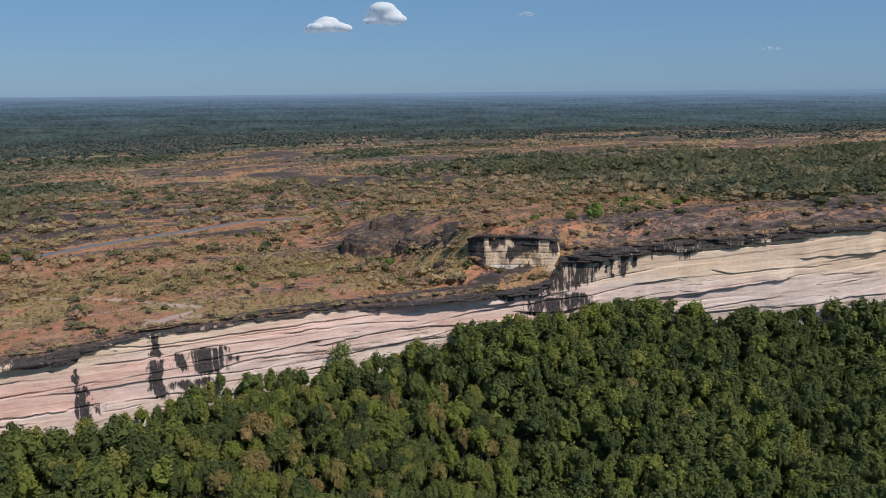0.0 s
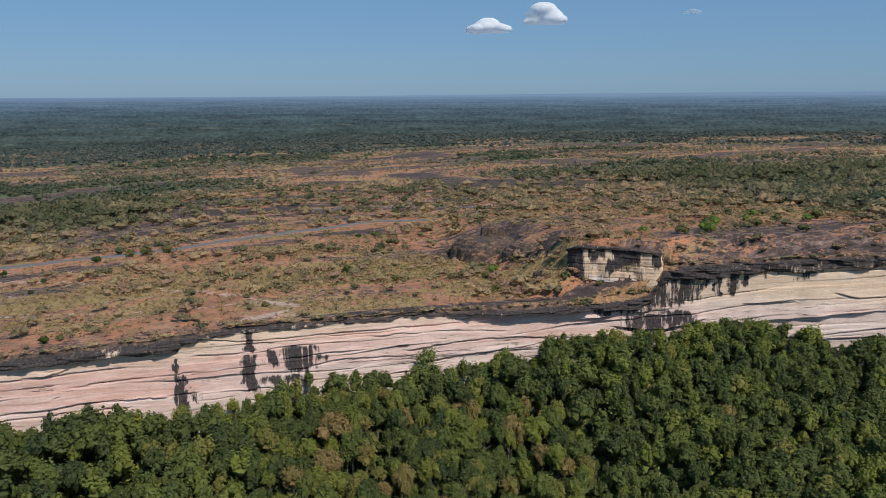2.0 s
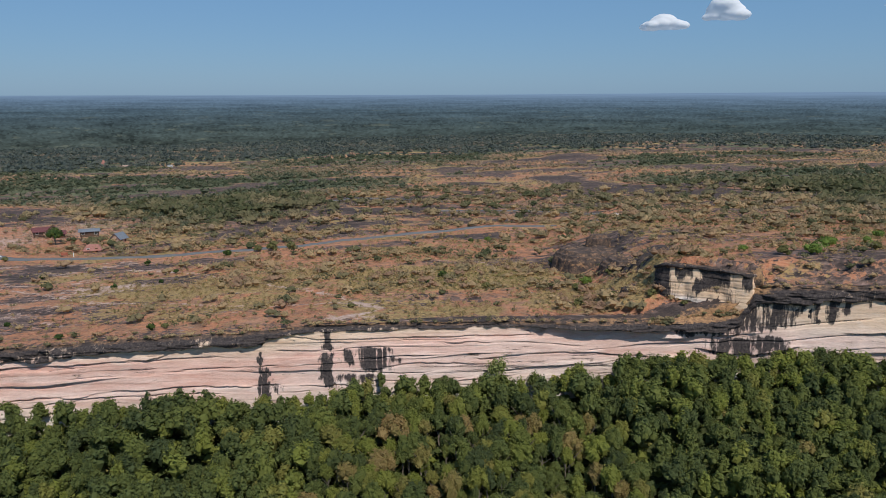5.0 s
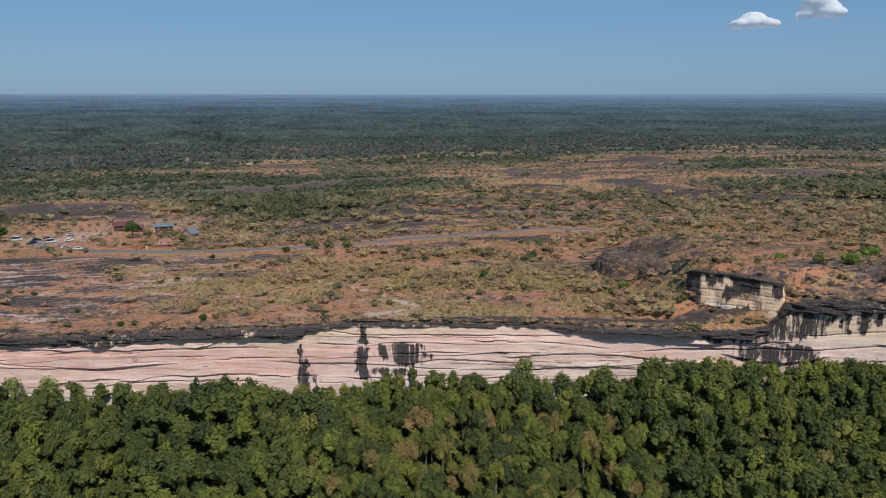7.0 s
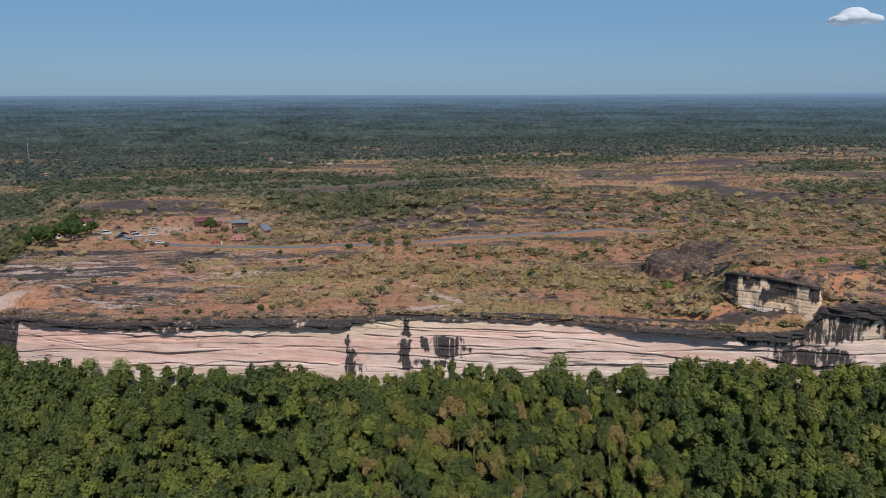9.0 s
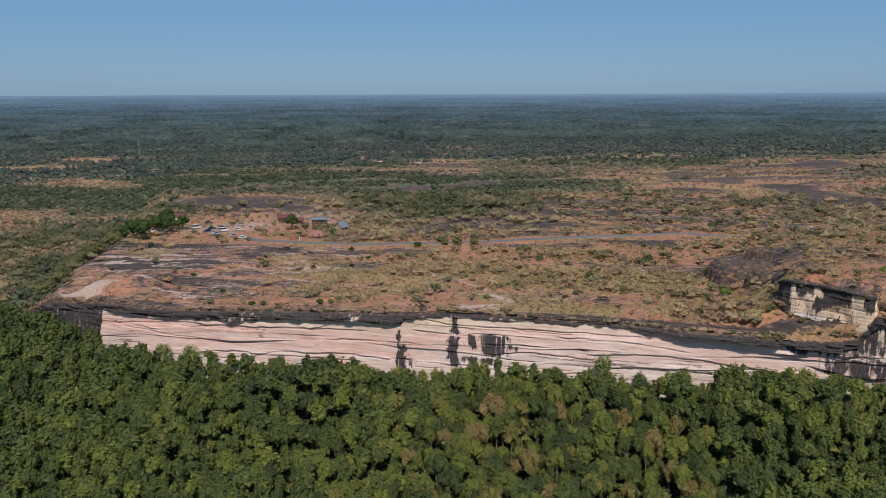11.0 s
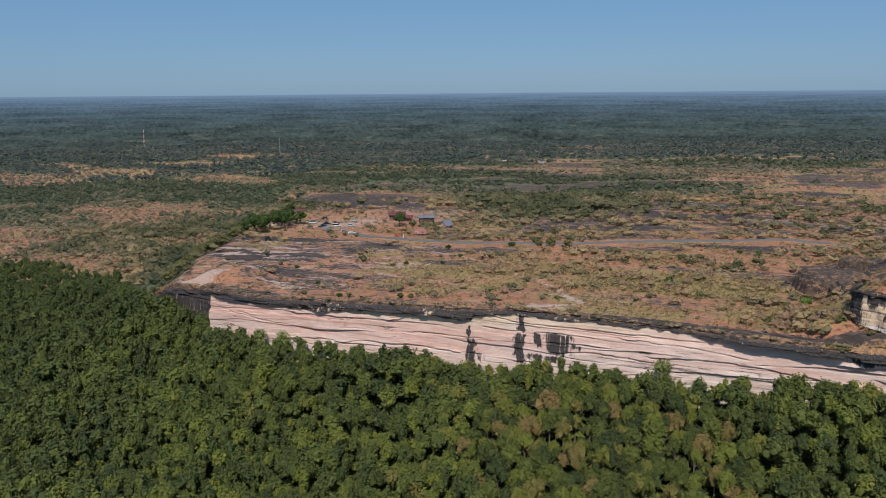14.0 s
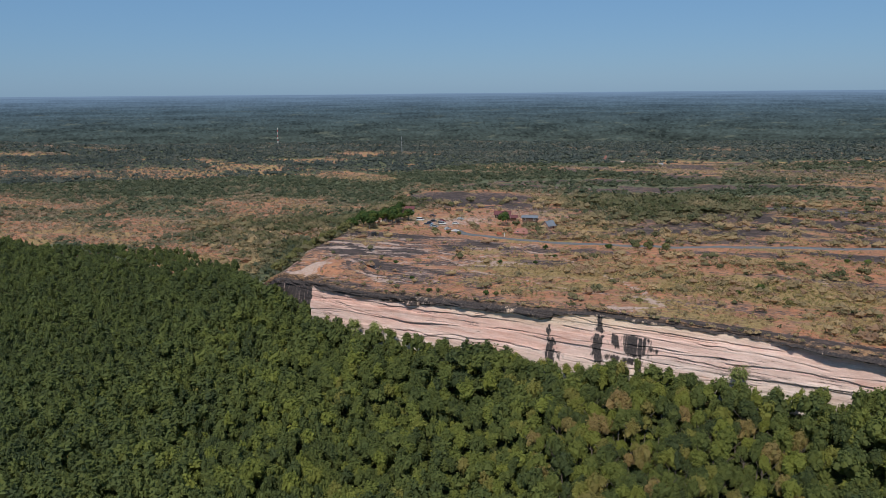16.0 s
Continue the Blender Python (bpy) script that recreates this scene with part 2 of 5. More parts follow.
def leaf_material(name, stops, tint, jitter=0.35, tip=(0.26, 0.28, 0.06), through_light=0.3):
    m = Mat(name, 0.75, 0.2)
    if tint == "object":
        key = m.node("ShaderNodeObjectInfo").outputs["Random"]
    else:
        key = m.attr("tint")
    c = m.ramp(key, *stops)
    isl = m.node("ShaderNodeNewGeometry").outputs["Random Per Island"]
    c = m.mix(m.remap(isl, 0, 1, 0, jitter), c, (0.010, 0.020, 0.006))
    c = m.mix(m.remap(isl, 0.7, 1.0, 0, 0.3), c, tip)
    m.put(m.b.inputs["Base Color"], c)
    thin = m.node("ShaderNodeBsdfTranslucent", Color=c)
    both = m.node("ShaderNodeMixShader", i0=through_light, i1=m.b.outputs[0], i2=thin.outputs[0])
    m.t.links.new(both.outputs[0], m.t.nodes["Material Output"].inputs[0])
    return m.m


FOREST = ((0.0, (0.078, 0.102, 0.044)), (0.25, (0.122, 0.150, 0.050)), (0.5, (0.168, 0.194, 0.056)), (0.72, (0.262, 0.286, 0.060)),
          (0.88, (0.295, 0.262, 0.080)), (0.98, (0.37, 0.26, 0.11)))
SCRUB = ((0.0, (0.122, 0.132, 0.062)), (0.25, (0.225, 0.204, 0.110)), (0.5, (0.40, 0.305, 0.172)), (0.75, (0.57, 0.415, 0.23)), (1.0, (0.42, 0.27, 0.175)))
rock_mat = rock_material()
soil_mat = ground_material()
leaf_near = leaf_material("forest_leaves", FOREST, "object", 0.22, (0.32, 0.34, 0.08), 0.46)
leaf_far = leaf_material("forest_canopy", FOREST, "attr", 0.32, through_light=0.36)
scrub_mat = leaf_material("scrub_leaves", SCRUB, "attr", 0.15, (0.42, 0.32, 0.18), 0.45)
tuft_mat = leaf_material("tussock_blades", ((0.0, (0.27, 0.25, 0.085)), (0.4, (0.42, 0.33, 0.145)), (0.7, (0.47, 0.335, 0.165)), (1.0, (0.48, 0.31, 0.175))), "attr", 0.25, (0.50, 0.38, 0.19), 0.4)
wood_m = Mat("bark", 0.9)
bark_mat = wood_m.done(wood_m.mix(wood_m.noise(0.3, 4), (0.10, 0.08, 0.06), (0.26, 0.22, 0.18)))
floor_m = Mat("forest_floor_litter", 0.95, 0.1)
floor_mat = floor_m.done(floor_m.mix(floor_m.noise(2.0, 6), (0.035, 0.050, 0.018), (0.08, 0.085, 0.035)))
road_m = Mat("asphalt", 0.9)
road_mat = road_m.done(road_m.mix(road_m.noise(1.5, 5), (0.13, 0.132, 0.135), (0.18, 0.183, 0.187)))

# ---- plateau ----
steps = [0.0]
d = 0.7
while steps[-1] < 2900:
    steps.append(steps[-1] + d)
    d *= 1.0165
rows_t = np.array(steps)
cols = np.concatenate([np.linspace(-640, -215, 120, endpoint=False), np.linspace(-215, 210, 350, endpoint=False), np.linspace(210, 420, 70)])
T2, C2 = np.meshgrid(rows_t, cols, indexing="ij")
GX = C2 * (1 + T2 / 230.0)
fade = np.exp(-T2 / 60.0)
GY = edge(C2) * fade + (-5) * (1 - fade) + T2 + 0.8
GZ = land(GX, GY)


blob = blob_at


def near_line(x, y, pts, half):
    """1 on a polyline, falling to 0 beyond its half width."""
    best = np.full(np.shape(x), 1e9)
    for (ax, ay), (bx, by) in zip(pts, pts[1:]):
        dx, dy = bx - ax, by - ay
        t = np.clip(((x - ax) * dx + (y - ay) * dy) / (dx * dx + dy * dy), 0, 1)
        best = np.minimum(best, np.hypot(x - ax - t * dx, y - ay - t * dy))
    return 1 - smooth(half * 0.6, half * 1.6, best)


ROAD = [(-165, 152), (-148, 139), (-120, 131), (-88, 126), (-62, 122), (-35, 122.5), (-12, 130), (8, 143), (32, 158), (52, 164), (78, 158)]
ROAD_BEND = [(84, 152), (97, 150), (104, 160), (104, 180), (99, 200), (77, 215), (49, 230), (20, 236)]
ROAD_BACK = [(60, 258), (37, 276), (21, 303), (-15, 307), (-60, 300)]
RED_TRACK = [(-128, 72), (-110, 59), (-90, 41), (-70, 32), (-47, 22), (-29, 16), (-10, 12)]
PALE_TRACK = [(-95, 98), (-84, 91), (-62, 74), (-49, 57), (-33, 39), (-21, 27), (-11, 12), (-6, 5), (-14, 0), (-19, -4)]


def woods(x, y):
    """How wooded the plateau is, 0 to 1."""
    patch = fbm(x / 130.0, y / 80.0, 31, 4)
    w = 0.6 * smooth(0.46, 0.60, patch) * smooth(150, 380, y)
    w = w + 0.5 * blob(x, y, -85, 255, 70, 70, -20) + 0.9 * blob(x, y, -190, 440, 170, 90, -10)
    w = w + blob(x, y, -330, 560, 300, 190) * 0.9 + blob(x, y, 30, 760, 130, 150) + 0.8 * blob(x, y, 250, 350, 110, 55) + 0.7 * blob(x, y, 330, 560, 160, 80)
    w = w + 0.8 * blob(x, y, 330, 70, 150, 110) + blob(x, y, -720, 330, 260, 90, 20) + 0.6 * blob(x, y, -330, 250, 60, 60)
    w = w + smooth(0.24, 0.40, fbm(x / 300.0, y / 200.0, 35, 4)) * smooth(640, 1000, y + 0.25 * np.abs(x)) + 0.6 * smooth(1100, 1500, y)
    w = w + (0.12 + 0.5 * smooth(0.45, 0.58, fbm(x / 48.0, y / 32.0, 34, 3))) * smooth(-212, -250, x) * smooth(20, 45, y) + 0.15 * smooth(-212, -250, x) * smooth(85, 45, y)
    w = w * (1 - 0.9 * blob(x, y, -160, 232, 52, 52))
    w = w + 0.95 * smooth(1, 8, rim(y) - x) * smooth(62, 30, rim(y) - x) * smooth(12, 24, y) * smooth(190, 120, y)
    w = w + 0.3 * smooth(420, 520, y) * smooth(0.36, 0.5, fbm(x / 40.0, y / 25.0, 32, 3))
    w = w + 0.95 * smooth(148, 178, x - 0.25 * y) * smooth(8, 20, y - brink(x)) * smooth(330, 250, y) + 0.9 * near_line(x, y, [(420, 1000), (560, 760), (720, 560)], 70) + 0.6 * near_line(x, y, [(221, 560), (330, 420), (470, 310)], 50)
    w = w + 0.35 * blob(x, y, -85, 300, 60, 110, -10)
    w = w * (1 - 0.95 * smooth(0.56, 0.62, fbm(x / 190.0, y / 60.0, 58, 4)) * smooth(300, 600, y) * smooth(2100, 1600, y))
    bare = blob(x, y, -215, 640, 70, 60) + 1.5 * near_line(x, y, [(325, 825), (461, 623), (630, 453)], 22) + near_line(x, y, [(131, 430), (150, 350), (168, 288), (211, 221), (240, 150)], 18) + blob(x, y, 165, 940, 90, 40) + blob(x, y, -235, 320, 55, 60) + blob(x, y, -190, 190, 40, 45)
    return np.clip(w - bare, 0, 1)


def slabs(x, y):
    """Where dark bare rock lies open."""
    s = 0.78 * smooth(0.50, 0.60, fbm(x / 36.0, y / 17.0, 41, 4)) * smooth(420, 180, y) * smooth(4, 30, y - brink(x)) * (1 - 0.7 * blob(x, y, -50, 30, 60, 40))
    for cx, cy, rx, ry in ((-10, 238, 42, 13), (18, 212, 26, 7), (74, 397, 15, 14), (-55, 470, 20, 10), (160, 326, 70, 9), (182, 226, 30, 7), (208, 228, 34, 9), (-51, 180, 20, 6),
                           (-30, 172, 16, 5), (216, 212, 50, 9), (62, 66, 14, 18), (30, 136, 26, 5), (-235, 320, 45, 45), (150, 640, 60, 14), (300, 330, 40, 10)):
        s = s + 0.95 * blob(x, y, cx, cy, rx, ry)
    s = s + 0.85 * smooth(0.52, 0.57, fbm(x / 70.0, y / 26.0, 45, 5)) * smooth(120, 230, y) * smooth(-420, -250, x) * smooth(1100, 800, y)
    s = s + 0.9 * near_line(x, y, [(131, 430), (150, 350), (168, 288), (211, 221), (240, 150), (300, 120)], 15) + 0.75 * near_line(x, y, [(190, 86), (202, 58)], 7)
    s = s + 0.36 * blob(x, y, -168, 78, 44, 62, 12) + 0.12 * blob(x, y, -130, 50, 70, 66) + 0.35 * smooth(0.47, 0.56, fbm(x / 30.0, y / 12.0, 55, 4)) * blob(x, y, -130, 55, 75, 75) + 0.5 * smooth(11, 2, y - brink(x)) + 0.7 * smooth(8, 4, y - brink(x)) * smooth(-2, 8, x) * smooth(84, 72, x) + 0.3 * smooth(80, 90, x) * smooth(34, 8, y - brink(x)) + 0.7 * blob(x, y, 66, 10, 6, 15) + 0.6 * blob(x, y, 65, 24, 11, 15) + 0.5 * blob(x, y, 150, -22, 60, 18, -20)
    s = s - 0.8 * near_line(x, y, ROAD, 9) - 0.7 * blob(x, y, 20, 45, 45, 26) - 0.9 * blob(x, y, 51, 8, 25, 14) - 0.8 * blob(x, y, -150, 22, 16, 12)
    s = s * (1 - 0.4 * blob(x, y, 190, 45, 115, 85)) * (1 - 0.75 * blob(x, y, -155, 215, 70, 70))
    return np.clip(s * (1 - 0.7 * smooth(20, 50, rim(y) - x) * smooth(500, 300, y)), 0, 1)


def meadow(x, y):
    """Where dry grass covers the soil."""
    return np.clip(0.95 * blob(x, y, 16, 48, 34, 18) + 0.8 * blob(x, y, 52, 12, 22, 16) + 0.55 * blob(x, y, -62, 55, 40, 20, -25) + 0.5 * smooth(0.5, 0.62, fbm(x / 30.0, y / 22.0, 43, 3)), 0, 1)


def trodden(x, y):
    """Pale worn ground: tracks, the car park, weathered rock."""
    p = 0.68 * near_line(x + 3 * (vnoise(x / 6.0, y / 6.0, 9) - 0.5), y + 3 * (vnoise(x / 6.0, y / 6.0, 10) - 0.5), PALE_TRACK, 1.0) + 0.6 * near_line(x, y, RED_TRACK, 0.8) + 0.5 * blob(x, y, -188, 178, 30, 26) + 0.42 * blob(x, y, -162, 232, 48, 46)
    p = p + 0.5 * blob(x, y, -15, -2, 9, 4) + 0.3 * blob(x, y, -146, 24, 17, 11, 30)
    p = p + 0.55 * smooth(0.50, 0.60, fbm(x / 15.0, y / 4.5, 57, 4)) * blob(x, y, -145, 62, 70, 72)
    p = p + 0.35 * smooth(0.60, 0.68, fbm(x / 22.0, y / 9.0, 47, 4)) * smooth(250, 40, y) * (1 - blob(x, y, 50, 14, 30, 24)) * smooth(75, 35, x)
    return np.clip(p * (1 - 0.8 * smooth(20, 50, rim(y) - x)), 0, 1)


ATT = {"wood": woods(GX, GY) * (1 - 0.85 * slabs(GX, GY)), "slab": slabs(GX, GY), "grass": np.clip(meadow(GX, GY) + 0.18 + 0.2 * smooth(200, 500, GY), 0, 1), "pale": trodden(GX, GY)}
ground = tagged(mesh_object("ground", np.stack([GX, GY, GZ], -1).reshape(-1, 3), grid_faces(*GX.shape), soil_mat, ATT),
                "red soil and dark rock slabs of the plateau above the cliff", "ground", kind="structure")


def ribbon(name, pts, width, mat, label, lift=0.3):
    """A road laid over the ground."""
    p = np.array(pts, float)
    seg = np.concatenate([[0], np.cumsum(np.hypot(*np.diff(p, axis=0).T))])
    u = np.arange(0, seg[-1], 2.0)
    k = np.ones(9) / 9
    c = np.stack([np.convolve(np.pad(np.interp(u, seg, p[:, i]), 4, mode="edge"), k, "valid") for i in (0, 1)], -1)
    t = np.gradient(c, axis=0)
    t /= np.hypot(t[:, 0], t[:, 1])[:, None]
    n = np.stack([-t[:, 1], t[:, 0]], -1)
    rows = []
    for o, dz in ((-0.5, -0.5), (-0.5, 0), (-0.2, 0.03), (0.2, 0.03), (0.5, 0), (0.5, -0.5)):
        q = c + n * o * width
        rows.append(np.stack([q[:, 0], q[:, 1], land(q[:, 0], q[:, 1]) + lift + dz], -1))
    V = np.stack(rows, 0)
    return tagged(mesh_object(name, V.reshape(-1, 3), grid_faces(len(rows), len(u))[:, ::-1], mat), label, "road", kind="structure")


ribbon("road", ROAD, 4.2, road_mat, "narrow grey asphalt road crossing the plateau")
ribbon("road", ROAD_BEND, 3.4, road_mat, "grey asphalt road bending through the scrub")
ribbon("road", ROAD_BACK, 3.6, road_mat, "distant stretch of grey asphalt road")

# ---- forest floor ----
rows_b = np.concatenate([np.linspace(-6, 140, 50), np.linspace(150, 700, 30), np.linspace(800, 4900, 14)])
cols_b = np.linspace(-900, 500, 200)
T3, C3 = np.meshgrid(rows_b, cols_b, indexing="ij")
BX = C3 * (1 + np.clip(T3 - 140, 0, None) / 700.0)
BY = np.interp(C3, EDGE_X, EDGE_Y) * np.exp(-np.clip(T3, 0, None) / 400) - T3
tagged(mesh_object("forest_floor", np.stack([BX, BY, valley(C3, np.interp(C3, EDGE_X, EDGE_Y) - T3)], -1).reshape(-1, 3)[:, :], grid_faces(*BX.shape)[:, ::-1], floor_mat),
       "leaf-littered forest floor below the cliff", "ground", kind="structure")

# ---- cliff ----
sx = np.concatenate([np.linspace(-640, -190, 90, endpoint=False), np.linspace(-190, -145, 70, endpoint=False), np.linspace(-145, -125, 70, endpoint=False),
                     np.linspace(-125, 200, 960, endpoint=False), np.linspace(200, 420, 50)])
ey = edge(sx)
tx, ty = np.gradient(sx), np.gradient(np.convolve(np.pad(brink(sx), 12, mode="edge"), np.ones(25) / 25, "valid"))
ln = np.hypot(tx, ty)
nx_, ny_ = ty / ln, -tx / ln
ztop = np.interp(sx, TOP_X, TOP_Z) + 0.3 * (fbm(sx / 6.0, 2.2, 8, 3) - 0.5)
ztop = np.where(sx < -133, land(sx, ey + 1.5) - 1.2 * smooth(-133, -140, sx), ztop)
zfoot = np.interp(sx, FOOT_X, FOOT_Z) - 1
NV = 170
v = np.linspace(0, 1, NV)
CZ = ztop[None, :] + (zfoot - ztop)[None, :] * v[:, None]
SX = np.broadcast_to(sx, CZ.shape)
DEP = ztop[None, :] - CZ                                   # depth below the brink
bedz = CZ - np.interp(SX, [-140, -57, 60, 90, 170], [-5.8, 0, 1.5, 3.8, 12.5]) + 1.6 * (fbm(SX / 34.0, CZ / 60.0, 51, 3) - 0.5) + 0.25 * (fbm(SX / 3.0, CZ / 6.0, 52, 2) - 0.5)
off = 0.12 * DEP
crack = np.zeros_like(CZ)
for k, (th, am) in enumerate(((3.3, 0.8), (1.55, 0.32))):
    q = bedz / th + 0.9 * fbm(SX / 30.0, 0.0 * bedz + k, 60 + k, 2)
    i, fr = np.floor(q), q - np.floor(q)
    h0 = fbm(i * 7.31 + 0.5, SX / 30.0 + i * 3.7, 70 + k, 2)
    h1 = fbm((i + 1) * 7.31 + 0.5, SX / 30.0 + (i + 1) * 3.7, 70 + k, 2)
    broken = smooth((0.60, 0.63)[k], (0.68, 0.73)[k], fbm(SX / (26.0, 15.0)[k] + i * 5.1, i * 0.77, 66 + k, 3))
    off = off + am * 1.6 * (h0 + (h1 - h0) * smooth(0.94, 1.0, fr) - 0.5)
    joint = broken * np.exp(-((fr - 0.95) / (0.11 / th)) ** 2)
    off = off - (0.7, 0.45)[k] * joint
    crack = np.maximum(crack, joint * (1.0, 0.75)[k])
LEDGES = (      # where a bed juts out over a joint: its line along the face, how far it juts, how high it is
    (((-119, 3.6), (-102, 3.8), (-92, 3.5), (-82, 4.0), (-68, 5.0), (-61, 5.1), (-56, 6.8)), 0.7, 1.6),
    (((-118, 1.0), (-111, 0.7)), 0.6, 1.0), (((-130, 2.2), (-121, 0.6), (-108, -0.4), (-96, -0.6)), 0.25, 1.4),
    (((-102, -5.6), (-93, -4.0), (-86.6, -3.4), (-78, -3.5), (-69, -1.9), (-54, -1.1), (-40, -1.2), (-25.6, -1.4), (-8, -1.7)), 0.55, 2.2),
    (((-90, -5.7), (-72, -3.4), (-58, -2.5), (-44, -2.7)), 0.45, 1.0), (((-95, -8.4), (-83, -7.0), (-72.5, -7.3), (-60, -6.0)), 0.5, 1.4),
    (((-56, 2.6), (-44, 3.4), (-31, 3.3)), 0.22, 1.0), (((-31, 6.9), (-20, 6.4), (-9, 7.3), (2, 7.4)), 0.35, 1.3), (((-31, 10.9), (-21, 9.2), (-10, 9.1)), 0.35, 1.2),
    (((-11, 9.1), (8, 9.4), (29, 9.3)), 0.4, 1.4), (((6, 8.0), (28, 7.9), (40, 6.6)), 0.35, 1.1), (((15, 4.2), (30, 5.1), (43, 5.1), (56, 3.6), (65, 3.2)), 0.6, 2.0),
    (((-12, 2.1), (-1, 3.0), (10, 3.2), (18, 2.6)), 0.5, 1.5), (((-12, 4.5), (-4, 5.1), (6, 5.2)), 0.3, 1.0), (((22, 1.0), (34, 2.2), (48, 1.5)), 0.45, 1.4), (((-20, -4), (-4, -3.4), (12, -1.0), (24, -0.4)), 0.5, 1.6),
    (((68, 5.8), (76, 4.6), (81, 4.4), (90, 7.2)), 1.7, 3.4), (((58, 8.4), (69, 8.7), (82, 9.7)), 1.3, 3.0),
    (((84, 3.4), (91, 4.8), (100, 6.4), (109, 7.0), (116.5, 8.4), (127.5, 9.3), (141, 11.0)), 1.5, 3.2), (((100, 11.1), (105, 11.5), (111.5, 11.5)), 0.8, 0.9),
    (((120, 13.7), (125, 12.6), (137, 13.6), (152, 13.9)), 0.35, 1.8), (((144, 16.0), (151.5, 16.3), (165, 16.9)), 1.1, 2.4), (((136, 3.0), (147, 3.6), (160, 5.5), (168, 5.6)), 0.7, 1.8),
    (((150, 11.4), (164, 11.5)), 0.6, 1.6), (((108, 2.5), (122, 4.2), (138, 5.8)), 0.4, 1.4))
for k, (line, jut, tall) in enumerate(LEDGES):
    lx0, lz0 = np.array(line).T
    hh = CZ - (np.interp(sx, lx0, lz0) + 0.5 * (fbm(sx / 9.0, k + 0.5, 150 + k, 3) - 0.5) + 0.45 * (vnoise(np.floor(sx / 3.1), k + 0.5, 180) - 0.5))[None, :]
    on = (smooth(lx0[0] - 1.5, lx0[0] + 2, sx) * smooth(lx0[-1] + 1.5, lx0[-1] - 2, sx) * np.clip(0.35 + 1.3 * (fbm(sx / 5.0, k * 1.7, 210 + k, 3) - 0.22), 0.25, 1.15))[None, :]
    off = off + on * (jut * smooth(-0.06, 0.10, hh) * np.exp(-np.clip(hh, 0, None) / tall) - 0.35 * np.exp(-((hh + 0.14) / 0.2) ** 2))
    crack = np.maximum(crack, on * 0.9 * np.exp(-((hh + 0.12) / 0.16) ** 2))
off = off + 0.22 * (fbm(SX / 3.0, CZ / 1.5, 77, 4) - 0.5) + 1.6 * (fbm(SX / 25.0, CZ / 30.0, 78, 2) - 0.5)
capd = np.interp(sx, [-640, -131, -117, -102, -84, -72, -58, -44, -35, -31, -20, -5, 9, 22, 28, 36, 46, 60, 70, 80, 84, 92, 104, 113, 122, 137, 150, 165],
                 [3, 2.5, 2.7, 2.7, 3.3, 2.5, 2.6, 2.9, 3.1, 1.7, 1.3, 1.4, 1.2, 1.0, 1.2, 1.7, 1.9, 2.4, 4.0, 4.3, 3.6, 3.6, 3.2, 3.2, 3.0, 3.2, 2.2, 1.8])
capd = capd[None, :] * (1 + 0.7 * (fbm(SX / 6.0, 0.7, 81, 4) - 0.5)) + 0.4 * (vnoise(np.floor(SX / 1.9), 0.5, 82) - 0.5)
cap = smooth(0.25, -0.25, DEP - capd)
hang = np.interp(sx, [-140, -132, -40, -20, 24, 31, 37, 58, 70, 80, 84, 95, 160], [0.1, 1.2, 1.3, 0.6, 0.8, 2.3, 3.1, 2.9, 1.5, 0.9, 1.5, 1.3, 1.2])
onbrow = smooth(50, 62, SX) * smooth(86, 82, SX)
off = off + cap * hang - 1.2 * np.exp(-(DEP / 0.7) ** 2)
off = off + cap * 0.9 * (vnoise(np.floor(SX / 2.7 + 0.8 * fbm(SX / 7.0, CZ / 2.0, 88, 2)), np.floor(CZ / 1.1), 89) - 0.5)      # jointed blocks
off = off + cap * (1.5 * (fbm(SX / 5.0, CZ / 1.1, 84, 4) - 0.5) + 0.5 * (np.floor(3 * fbm(SX / 9.0, CZ / 0.9, 85, 2)) / 3 - 0.5))
CX, CY = SX + off * nx_[None, :], ey[None, :] + off * ny_[None, :]
brow = onbrow * smooth(0.45, 0.3, DEP / capd) + smooth(0.8, 0.3, DEP)
off_brow = -1.2 * onbrow * np.clip(1 - DEP / (0.6 * capd), 0, 1)
CX, CY = CX + off_brow * nx_[None, :], CY + off_brow * ny_[None, :]
dark = (0.88 + 0.6 * (fbm(SX / 4.0, CZ / 3.0, 83, 3) - 0.5) + 0.2 * onbrow) * cap * smooth(-0.2, 0.4, DEP)
dark = dark * (1 - 0.45 * (1 - onbrow) * smooth(0.5, 0.66, fbm(SX / 0.9, CZ / 9.0, 86, 3)) * smooth(0.45, 0.6, fbm(SX / 7.0, 0.5, 87, 3)) * smooth(0.35, 0.75, DEP / capd))      # pale drips
# Dark joints: rock stain plus the shade under jutting beds, put into the colour.
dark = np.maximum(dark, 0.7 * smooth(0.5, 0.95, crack))
